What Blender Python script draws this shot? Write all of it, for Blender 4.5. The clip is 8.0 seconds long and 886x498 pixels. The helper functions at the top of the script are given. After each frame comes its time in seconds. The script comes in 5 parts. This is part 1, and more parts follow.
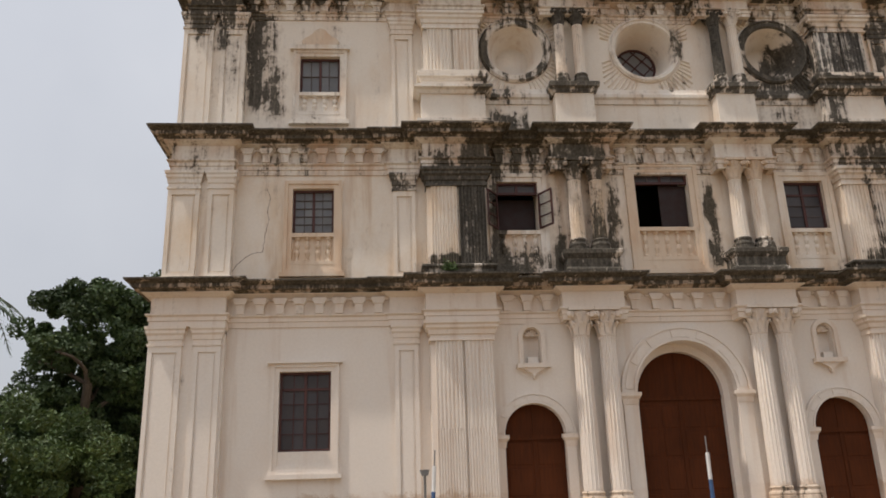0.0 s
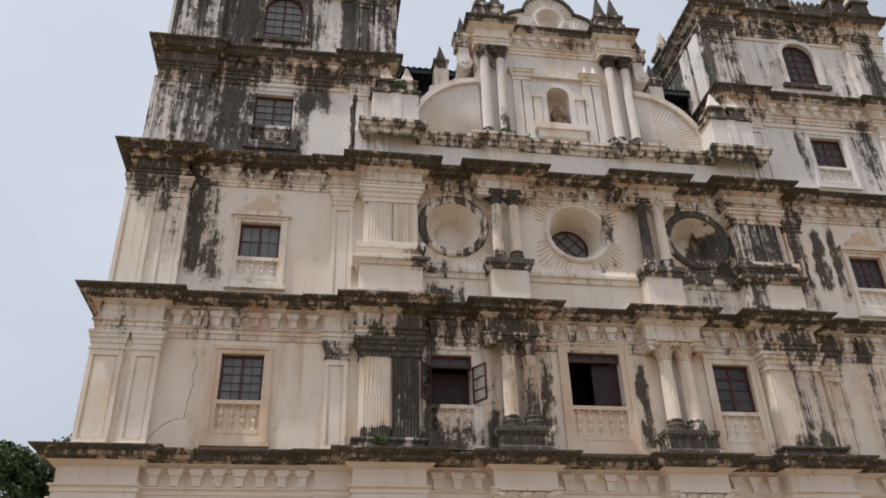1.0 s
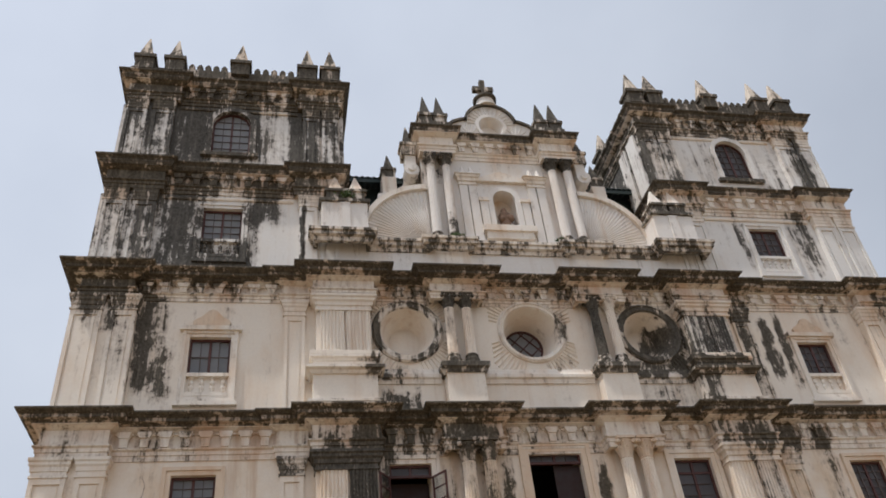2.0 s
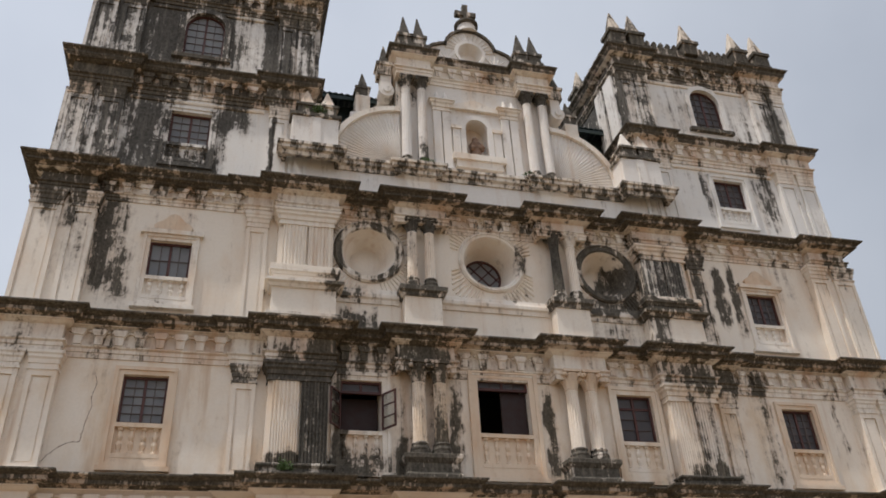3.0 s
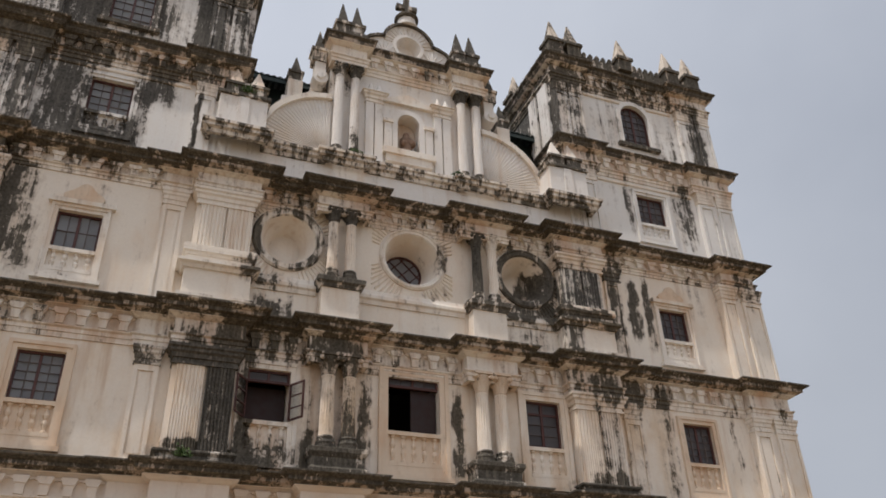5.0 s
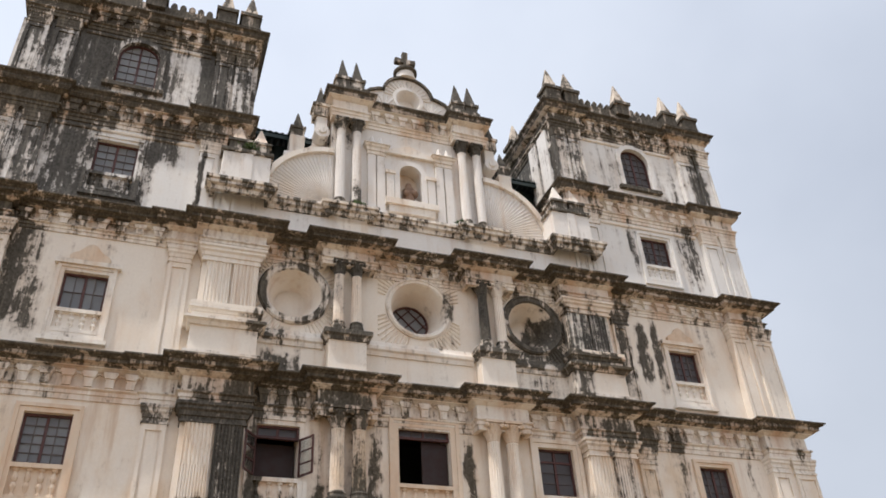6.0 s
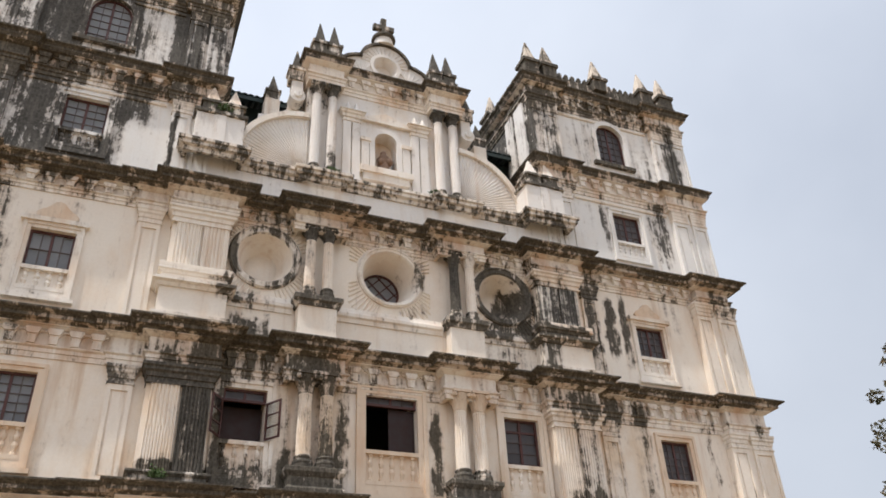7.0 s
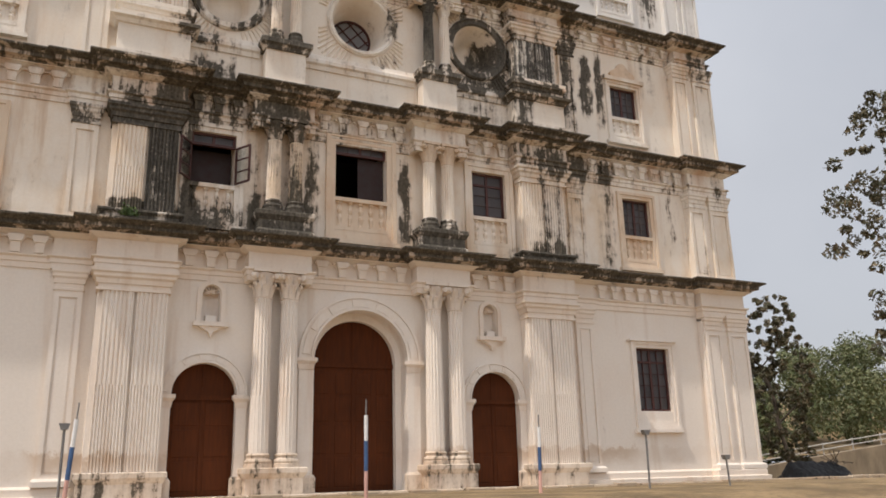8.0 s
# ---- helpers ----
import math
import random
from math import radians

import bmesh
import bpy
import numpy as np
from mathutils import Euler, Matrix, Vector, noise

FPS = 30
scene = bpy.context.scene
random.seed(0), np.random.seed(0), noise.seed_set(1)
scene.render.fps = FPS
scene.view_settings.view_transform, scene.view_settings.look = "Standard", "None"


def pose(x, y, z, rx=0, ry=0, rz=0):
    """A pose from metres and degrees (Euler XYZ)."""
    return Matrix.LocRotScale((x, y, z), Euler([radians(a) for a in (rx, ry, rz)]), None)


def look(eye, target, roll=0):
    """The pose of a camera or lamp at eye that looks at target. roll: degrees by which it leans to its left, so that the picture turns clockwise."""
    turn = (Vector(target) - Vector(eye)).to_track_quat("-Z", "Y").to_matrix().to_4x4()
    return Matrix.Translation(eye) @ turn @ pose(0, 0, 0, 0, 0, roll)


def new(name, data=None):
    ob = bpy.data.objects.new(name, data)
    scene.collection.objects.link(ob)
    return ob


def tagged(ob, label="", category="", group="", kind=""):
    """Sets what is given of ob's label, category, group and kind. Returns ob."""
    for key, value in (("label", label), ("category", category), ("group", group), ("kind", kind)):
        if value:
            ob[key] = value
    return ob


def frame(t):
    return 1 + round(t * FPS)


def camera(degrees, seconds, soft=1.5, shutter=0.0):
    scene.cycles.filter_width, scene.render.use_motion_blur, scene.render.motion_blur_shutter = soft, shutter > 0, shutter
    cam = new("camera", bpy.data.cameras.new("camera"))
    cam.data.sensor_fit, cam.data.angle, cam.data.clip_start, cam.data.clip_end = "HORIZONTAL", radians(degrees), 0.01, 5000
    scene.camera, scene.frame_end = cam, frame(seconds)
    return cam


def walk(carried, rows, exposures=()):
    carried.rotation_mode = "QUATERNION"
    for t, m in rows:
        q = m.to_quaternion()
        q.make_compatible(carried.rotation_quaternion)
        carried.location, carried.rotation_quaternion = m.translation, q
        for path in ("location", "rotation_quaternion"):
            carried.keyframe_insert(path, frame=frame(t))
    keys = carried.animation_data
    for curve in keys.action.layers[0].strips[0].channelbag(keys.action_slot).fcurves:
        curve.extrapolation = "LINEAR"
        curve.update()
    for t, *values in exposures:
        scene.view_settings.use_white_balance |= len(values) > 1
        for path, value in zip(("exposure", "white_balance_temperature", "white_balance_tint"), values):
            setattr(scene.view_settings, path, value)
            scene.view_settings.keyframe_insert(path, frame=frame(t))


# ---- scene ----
cam = camera(57.31, 8.0, soft=1.75)
PATH = [  # seconds, place, turn
    (0.0, -7.83, -20.98, 0.62, 107.99, 1.73, -3.64),
    (0.5, -7.81, -20.90, 0.65, 115.14, 0.22, -7.23),
    (1.0, -7.77, -20.88, 0.66, 119.92, 1.43, -8.63),
    (1.5, -7.76, -20.87, 0.64, 125.78, 4.03, -9.07),
    (1.7, -7.73, -20.85, 0.64, 127.45, 4.90, -9.17),
    (2.8, -7.65, -20.96, 0.53, 124.71, 3.81, -13.49),
    (3.0, -7.65, -20.99, 0.52, 121.77, 2.70, -14.48),
    (3.5, -7.51, -20.88, 0.58, 126.43, 3.30, -15.04),
    (4.0, -7.43, -20.91, 0.60, 126.39, 3.64, -15.13),
    (4.5, -7.43, -20.91, 0.62, 119.58, 3.17, -16.14),
    (5.0, -7.42, -20.90, 0.60, 121.26, 1.60, -21.12),
    (5.2, -7.40, -20.88, 0.59, 121.48, 2.32, -21.78),
    (6.3, -7.41, -20.85, 0.52, 126.02, 3.29, -19.30),
    (6.5, -7.41, -20.84, 0.50, 126.19, 3.84, -20.46),
    (7.0, -7.41, -20.83, 0.49, 122.76, 2.61, -22.39),
    (7.5, -7.42, -20.86, 0.43, 115.83, 3.68, -20.64),
    (8.0, -7.34, -20.83, 0.41, 105.51, 1.41, -25.03),
]

EXPOSURES = [(0.0, -0.57, 6650, 12), (0.5, -0.55, 6500, 12), (1.5, -0.50, 6150, 11), (3.0, -0.59, 6300, 11), (3.5, -0.52, 6180, 11), (4.0, -0.78, 6150, 11), (4.5, -0.75, 6450, 12),
             (5.2, -0.53, 6350, 12), (6.5, -0.05, 6250, 11), (7.0, -0.10, 6300, 11), (8.0, -0.30, 6650, 12)]
walk(cam, [(t, pose(x, y, z, a, b, c)) for t, x, y, z, a, b, c in PATH], EXPOSURES)

# ---- daylight: hazy sky and a high, veiled sun from the left ----
SUN = Vector((-0.42, -0.155, 0.895)).normalized()
world = bpy.data.worlds.new("sky")
scene.world = world
world.use_nodes = True
wn, wl = world.node_tree.nodes, world.node_tree.links
sky = wn.new("ShaderNodeTexSky")
sky.sky_type, sky.sun_disc = "NISHITA", False
sky.sun_elevation = math.asin(SUN.z)
sky.sun_rotation = math.atan2(SUN.x, SUN.y)
sky.dust_density, sky.air_density, sky.ozone_density = 4.0, 1.0, 1.0
haze = wn.new("ShaderNodeMix")
haze.data_type = "RGBA"
haze.inputs["Factor"].default_value = 0.72
haze.inputs["B"].default_value = (8.1, 8.55, 9.2, 1)
wl.new(sky.outputs["Color"], haze.inputs["A"])
# thin uneven cloud veil
wtc = wn.new("ShaderNodeTexCoord")
wno = wn.new("ShaderNodeTexNoise")
wno.inputs["Scale"].default_value, wno.inputs["Detail"].default_value = 1.6, 5
wl.new(wtc.outputs["Generated"], wno.inputs["Vector"])
wmr = wn.new("ShaderNodeMapRange")
wmr.inputs["From Min"].default_value, wmr.inputs["From Max"].default_value = 0.3, 0.7
wmr.inputs["To Min"].default_value, wmr.inputs["To Max"].default_value = 0.62, 0.9
wl.new(wno.outputs["Fac"], wmr.inputs["Value"])
wl.new(wmr.outputs["Result"], haze.inputs["Factor"])
dot = wn.new("ShaderNodeVectorMath")
dot.operation = "DOT_PRODUCT"
wl.new(wtc.outputs["Generated"], dot.inputs[0])
dot.inputs[1].default_value = SUN
glow = wn.new("ShaderNodeMapRange")
for key, v in (("From Min", -0.1), ("From Max", 1.0), ("To Min", 0.100), ("To Max", 0.162)):
    glow.inputs[key].default_value = v
wl.new(dot.outputs["Value"], glow.inputs["Value"])
wl.new(glow.outputs["Result"], wn["Background"].inputs["Strength"])
wl.new(haze.outputs["Result"], wn["Background"].inputs["Color"])
sun_data = bpy.data.lights.new("sun", "SUN")
sun_data.energy, sun_data.angle, sun_data.color = 3.8, radians(1.5), (1.0, 0.93, 0.84)
sun = new("sun", sun_data)
sun.matrix_world = look(SUN * 60, (0, 0, 0))


# ---- materials ----
def node_mat(name):
    m = bpy.data.materials.new(name)
    m.use_nodes = True
    t = m.node_tree
    return m, t.nodes, t.links, t.nodes["Principled BSDF"]


def mathn(n, l, op, a, b):
    k = n.new("ShaderNodeMath")
    k.operation = op
    for i, v in enumerate((a, b)):
        if isinstance(v, (int, float)):
            k.inputs[i].default_value = v
        else:
            l.new(v, k.inputs[i])
    return k.outputs[0]


def noisen(n, l, vec, scale, detail=4, rough=0.6):
    k = n.new("ShaderNodeTexNoise")
    k.inputs["Scale"].default_value, k.inputs["Detail"].default_value, k.inputs["Roughness"].default_value = scale, detail, rough
    l.new(vec, k.inputs["Vector"])
    return k.outputs["Fac"]


def smooth(n, l, v, lo, hi, a=0.0, b=1.0):
    k = n.new("ShaderNodeMapRange")
    k.interpolation_type = "SMOOTHSTEP"
    l.new(v, k.inputs["Value"])
    for key, x in (("From Min", lo), ("From Max", hi), ("To Min", a), ("To Max", b)):
        if isinstance(x, (int, float)):
            k.inputs[key].default_value = x
        else:
            l.new(x, k.inputs[key])
    return k.outputs["Result"]


def mixc(n, l, f, a, b):
    k = n.new("ShaderNodeMix")
    k.data_type = "RGBA"
    for key, x in (("Factor", f), ("A", a), ("B", b)):
        if isinstance(x, (int, float)):
            k.inputs[key].default_value = x
        elif isinstance(x, tuple):
            k.inputs[key].default_value = (*x, 1)
        else:
            l.new(x, k.inputs[key])
    return k.outputs["Result"]


def scaled(n, l, vec, s):
    k = n.new("ShaderNodeVectorMath")
    k.operation = "MULTIPLY"
    l.new(vec, k.inputs[0])
    k.inputs[1].default_value = s
    return k.outputs[0]


def bumped(n, l, bsdf, h, strength, dist):
    k = n.new("ShaderNodeBump")
    k.inputs["Strength"].default_value, k.inputs["Distance"].default_value = strength, dist
    l.new(h, k.inputs["Height"])
    l.new(k.outputs["Normal"], bsdf.inputs["Normal"])


# patches of black mould on the lime plaster: x, z, half width, half height, amount
MOULD = [
    # tall shaft of the blackened tower
    (-12.3, 17.4, 1.5, 2.3, .15), (-10.7, 17.5, 0.75, 2.2, .18), (-9.7, 16.1, 0.9, 0.9, .20), (-8.4, 18.5, 0.7, 0.9, .16), (-8.75, 17.0, 0.3, 1.4, .12), (-7.15, 17.0, 0.10, 1.6, .22),
    (-9.6, 19.2, 4.0, 0.5, .10), (-12.1, 21.7, 1.5, 2.1, .19), (-10.0, 21.9, 1.5, 1.9, .17), (-8.1, 21.6, 0.9, 1.6, .11), (-6.7, 21.5, 0.85, 1.8, .20), (-9.7, 23.4, 4.0, 0.7, .10),
    # third storey
    (-13.0, 14.2, 0.7, 0.8, .15), (-12.0, 13.4, 0.6, 1.9, .12), (-11.2, 13.0, 0.55, 1.7, .18), (-9.7, 14.0, 0.9, 0.35, .05),
    (-4.3, 11.25, 0.6, 0.4, .23), (-4.6, 12.15, 0.8, 0.3, .15), (-4.95, 13.3, 0.2, 0.9, .12), (-4.2, 14.9, 1.0, 0.4, .05),
    (-2.68, 13.3, 0.17, 1.3, .15), (-2.4, 12.4, 0.65, 0.3, .15), (1.0, 13.9, 0.22, 0.6, .18), (0.85, 12.6, 0.6, 0.25, .12), (0.9, 15.0, 0.9, 0.3, .06),
    (4.55, 13.5, 0.5, 0.8, .24), (4.2, 12.4, 1.1, 0.35, .22), (4.2, 11.4, 1.0, 0.6, .15),
    (5.85, 13.3, 0.85, 1.0, .12), (5.9, 12.2, 1.1, 0.35, .20), (5.4, 11.4, 0.3, 0.5, .18), (5.9, 14.6, 1.0, 0.5, .04), (7.3, 13.2, 0.32, 2.2, .20), (8.15, 13.1, 0.25, 1.3, .25), (8.72, 13.0, 0.2, 1.3, .24),
    (9.7, 14.4, 1.6, 0.5, .04), (10.9, 13.8, 0.5, 0.9, .05), (13.0, 14.5, 0.8, 0.5, .08),
    # second storey
    (-5.9, 9.95, 0.95, 0.6, .11), (-5.42, 8.2, 0.42, 1.9, .12), (-6.3, 7.1, 0.5, 0.3, .10), (-4.75, 8.4, 0.2, 2.0, .17), (-4.2, 10.2, 0.9, 0.5, .06), (-4.1, 7.0, 1.0, 0.5, .16),
    (-2.3, 8.5, 0.65, 1.7, .12), (-2.3, 7.1, 0.8, 0.5, .17), (-2.35, 10.2, 0.8, 0.5, .09), (-3.1, 8.3, 0.25, 1.6, .09), (-1.42, 8.0, 0.2, 1.6, .21), (1.36, 8.0, 0.2, 1.4, .23), (2.3, 7.0, 0.8, 0.4, .12),
    (6.2, 8.6, 0.45, 2.0, .105), (6.0, 9.9, 0.95, 0.6, .07), (7.35, 8.7, 0.4, 2.2, .11), (8.55, 8.4, 0.35, 2.0, .14), (8.0, 10.0, 0.9, 0.5, .04), (11.3, 8.6, 0.12, 1.2, .17), (6.0, 6.75, 1.4, 0.4, .10), (-5.9, 6.75, 1.3, 0.35, .20),
    # gable and paler tower
    (-2.6, 20.7, 0.7, 0.4, .15), (-2.0, 17.7, 0.15, 0.7, .20), (8.7, 17.6, 0.14, 1.4, .17), (11.2, 17.6, 0.5, 1.5, .15), (11.0, 21.4, 0.8, 1.5, .12), (8.3, 21.2, 0.6, 1.4, .08),
    (12.5, 21.6, 0.4, 1.8, .20), (6.6, 21.6, 0.75, 1.8, .14), (9.6, 23.5, 4.2, 0.6, .10), (5.9, 21.6, 0.1, 2.2, .16),
]


def mould_group():
    g = bpy.data.node_groups.new("mould_spread", "ShaderNodeTree")
    g.interface.new_socket("Amount", in_out="OUTPUT", socket_type="NodeSocketFloat")
    n, l = g.nodes, g.links
    pos = n.new("ShaderNodeNewGeometry").outputs["Position"]
    ragged = n.new("ShaderNodeTexNoise")
    ragged.inputs["Scale"].default_value, ragged.inputs["Detail"].default_value = 1.7, 5
    l.new(pos, ragged.inputs["Vector"])
    shift = n.new("ShaderNodeVectorMath")
    shift.operation = "MULTIPLY_ADD"
    l.new(ragged.outputs["Color"], shift.inputs[0])
    shift.inputs[1].default_value = (0.5, 0.0, 1.3)
    offset = n.new("ShaderNodeVectorMath")
    offset.operation = "ADD"
    offset.inputs[1].default_value = (-0.25, 0.0, -0.65)
    l.new(pos, shift.inputs[2])
    l.new(shift.outputs[0], offset.inputs[0])
    pos = offset.outputs[0]
    total = None
    for cx, cz, rx, rz, a in MOULD:
        k = n.new("ShaderNodeVectorMath")
        k.operation = "MULTIPLY_ADD"
        l.new(pos, k.inputs[0])
        k.inputs[1].default_value, k.inputs[2].default_value = (1 / rx, 0, 1 / rz), (-cx / rx, 0, -cz / rz)
        sq = n.new("ShaderNodeVectorMath")
        sq.operation = "MULTIPLY"
        l.new(k.outputs[0], sq.inputs[0])
        l.new(k.outputs[0], sq.inputs[1])
        q = n.new("ShaderNodeVectorMath")
        q.operation = "LENGTH"
        l.new(sq.outputs[0], q.inputs[0])
        v = smooth(n, l, q.outputs["Value"], 0.2, 1.7, a, 0.0)
        total = v if total is None else mathn(n, l, "ADD", total, v)
    out = n.new("NodeGroupOutput")
    l.new(mathn(n, l, "MINIMUM", total, 0.29), out.inputs[0])
    return g


SPREAD = mould_group()


def plaster(name, dens, light=(0.84, 0.78, 0.70), warm=(0.74, 0.62, 0.49), black=(0.031, 0.0305, 0.029), rust=0.5, tide=0.0, across=3.4):
    """Old lime-washed plaster with streaks of black mould, ochre run-off and a fine uneven relief."""
    black = (black[0] * (1 + 0.15 * rust), black[1], black[2] * (1 - 0.25 * rust))
    m, n, l, b = node_mat(name)
    pos = n.new("ShaderNodeNewGeometry").outputs["Position"]
    streak = noisen(n, l, scaled(n, l, pos, (across, across, 0.24)), 1.0, 8, 0.72)
    blotch = noisen(n, l, pos, 2.1, 10, 0.78)
    speck = noisen(n, l, scaled(n, l, pos, (1, 1, 0.55)), 9.0, 6, 0.8)
    broad = noisen(n, l, pos, 0.4, 3, 0.5)
    s = mathn(n, l, "ADD", mathn(n, l, "MULTIPLY", streak, 0.48), mathn(n, l, "MULTIPLY", blotch, 0.32))
    s = mathn(n, l, "ADD", s, mathn(n, l, "MULTIPLY", speck, 0.20))
    s = mathn(n, l, "ADD", s, mathn(n, l, "MULTIPLY", mathn(n, l, "SUBTRACT", broad, 0.5), 0.14))
    s = mathn(n, l, "ADD", mathn(n, l, "MULTIPLY", mathn(n, l, "SUBTRACT", s, 0.5), 1.45), 0.5)
    g = n.new("ShaderNodeGroup")
    g.node_tree = SPREAD
    th = mathn(n, l, "MAXIMUM", mathn(n, l, "SUBTRACT", 1.0 - dens, g.outputs[0]), min(0.425, 1.0 - dens))
    mask = smooth(n, l, s, mathn(n, l, "SUBTRACT", th, 0.022), mathn(n, l, "ADD", th, 0.026))
    grime = smooth(n, l, s, mathn(n, l, "SUBTRACT", th, 0.13), mathn(n, l, "ADD", th, 0.02), 0.0, 0.55)
    wash = mixc(n, l, smooth(n, l, noisen(n, l, scaled(n, l, pos, (1, 1, 0.5)), 0.8, 6, 0.6), 0.42, 0.72, 0.0, rust), light, warm)
    run = smooth(n, l, noisen(n, l, scaled(n, l, pos, (1.9, 1.9, 0.16)), 1.0, 5, 0.6), 0.55, 0.70, 0.0, 0.62 * rust)
    wash = mixc(n, l, run, wash, (0.52, 0.33, 0.19))
    fine = noisen(n, l, pos, 14.0, 5, 0.7)
    wash = mixc(n, l, smooth(n, l, fine, 0.3, 0.7, 0.0, 0.16), wash, (0.55, 0.49, 0.42))
    if tide:
        height = n.new("ShaderNodeSeparateXYZ")
        l.new(pos, height.inputs[0])
        wave = mathn(n, l, "ADD", height.outputs["Z"], mathn(n, l, "MULTIPLY", mathn(n, l, "SUBTRACT", blotch, 0.5), 1.1))
        rim = mathn(n, l, "MULTIPLY", smooth(n, l, wave, 0.35, 0.95), smooth(n, l, wave, 0.98, 1.12, 1.0, 0.0))
        rim = mathn(n, l, "MULTIPLY", rim, smooth(n, l, broad, 0.42, 0.62, 0.1, tide))
        wash = mixc(n, l, rim, wash, (0.50, 0.34, 0.21))
    wash = mixc(n, l, grime, wash, (0.29 + 0.07 * rust, 0.27 - 0.025 * rust, 0.25 - 0.095 * rust))
    dark = mixc(n, l, smooth(n, l, mathn(n, l, "ADD", mathn(n, l, "MULTIPLY", fine, 0.5), mathn(n, l, "MULTIPLY", speck, 0.5)), 0.38, 0.66), tuple(0.55 * c for c in black), tuple(3.6 * c for c in black))
    worn = noisen(n, l, scaled(n, l, pos, (6.5, 6.5, 0.55)), 1.0, 6, 0.7)
    dark = mixc(n, l, smooth(n, l, worn, 0.48, 0.74, 0.0, 0.7), dark, (0.19 + 0.02 * rust, 0.178, 0.168 - 0.045 * rust))
    l.new(mixc(n, l, mathn(n, l, "MULTIPLY", mask, 0.94), wash, dark), b.inputs["Base Color"])
    b.inputs["Roughness"].default_value = 0.92
    b.inputs["Specular IOR Level"].default_value = 0.25
    h = mathn(n, l, "ADD", mathn(n, l, "MULTIPLY", blotch, 0.7), mathn(n, l, "MULTIPLY", fine, 0.35))
    h = mathn(n, l, "SUBTRACT", h, mathn(n, l, "MULTIPLY", mask, 0.12))
    bumped(n, l, b, h, 0.35, 0.022)
    return m


def plain(name, col, rough=0.6, var=0.35, scale=6.0, metal=0.0, stretch=(1, 1, 1), bump=0.3):
    m, n, l, b = node_mat(name)
    pos = n.new("ShaderNodeNewGeometry").outputs["Position"]
    f = noisen(n, l, scaled(n, l, pos, stretch), scale, 6, 0.65)
    f2 = noisen(n, l, pos, scale * 0.17, 3, 0.5)
    mixf = mathn(n, l, "ADD", mathn(n, l, "MULTIPLY", f, 0.6), mathn(n, l, "MULTIPLY", f2, 0.4))
    l.new(mixc(n, l, smooth(n, l, mixf, 0.3, 0.7), tuple(c * (1 - var) for c in col), tuple(min(1, c * (1 + var)) for c in col)), b.inputs["Base Color"])
    l.new(smooth(n, l, f, 0.3, 0.7, max(0.05, rough - 0.12), min(1, rough + 0.12)), b.inputs["Roughness"])
    b.inputs["Metallic"].default_value = metal
    if bump:
        bumped(n, l, b, f, bump, 0.01)
    return m


M_WALL1 = plaster("limewash_clean", 0.27, light=(0.84, 0.765, 0.685), warm=(0.79, 0.68, 0.585), rust=0.45, tide=0.6)
M_WALL2 = plaster("limewash_rusty", 0.32, light=(0.85, 0.765, 0.665), warm=(0.70, 0.53, 0.36), rust=0.85)
M_WALL3 = plaster("limewash_third_storey", 0.315, light=(0.85, 0.775, 0.68), warm=(0.75, 0.60, 0.46), rust=0.65)
M_GABLE = plaster("limewash_gable", 0.325, light=(0.80, 0.765, 0.725), rust=0.5)
M_WALL4 = plaster("limewash_tower", 0.335, light=(0.785, 0.765, 0.735), rust=0.35)
M_TRIM = plaster("limewash_trim", 0.36, warm=(0.68, 0.50, 0.35), rust=0.75)
M_ORANGE = plaster("limewash_ochre_surround", 0.32, light=(0.76, 0.62, 0.48), warm=(0.64, 0.42, 0.26), rust=0.9)
M_TRIM1 = plaster("limewash_pink_trim", 0.30, light=(0.83, 0.735, 0.64), warm=(0.77, 0.63, 0.51), rust=0.6)
M_FRIEZE = plaster("weathered_frieze", 0.415, warm=(0.60, 0.40, 0.27), rust=0.9)
M_FASCIA = plaster("brown_black_fascia", 0.52, light=(0.62, 0.54, 0.46), warm=(0.48, 0.34, 0.24), rust=0.8)
M_CORONA = plaster("mould_black_cornice", 0.58, light=(0.66, 0.6, 0.53), warm=(0.5, 0.38, 0.28), rust=0.7)
M_LEDGE = plaster("spotted_ledge", 0.485, rust=0.7)
M_FOOT = plaster("stained_foot_block", 0.43, light=(0.76, 0.66, 0.55), warm=(0.6, 0.45, 0.33), rust=0.8)
M_MOULD = plaster("mould_covered_plaster", 0.62, light=(0.6, 0.55, 0.48), rust=0.5)
M_STONE = plaster("mossy_pedestal_stone", 0.53, rust=0.6)
M_STRIPE = plaster("mould_in_flutes", 0.40, light=(0.83, 0.785, 0.715), rust=0.3, across=8.5)
M_KERB = plaster("mossy_laterite_kerb", 0.42, light=(0.40, 0.32, 0.23), warm=(0.30, 0.20, 0.12), rust=0.8)
M_SPIRE = plaster("weathered_spire", 0.47, light=(0.70, 0.62, 0.52), rust=0.6)
M_WOOD = plain("red_brown_window_wood", (0.075, 0.026, 0.021), 0.6, 0.4, 5, stretch=(4, 4, 0.5))
M_BAR = plain("grey_brown_glazing_bar", (0.13, 0.105, 0.098), 0.75, 0.3, 6)
M_SHUT = plain("dark_inner_wood", (0.028, 0.012, 0.010), 0.7, 0.3, 5)
M_DOOR = plain("dark_varnished_door_wood", (0.085, 0.026, 0.010), 0.85, 0.3, 4, stretch=(5, 5, 0.4))
M_DOOR.node_tree.nodes["Principled BSDF"].inputs["Specular IOR Level"].default_value = 0.12
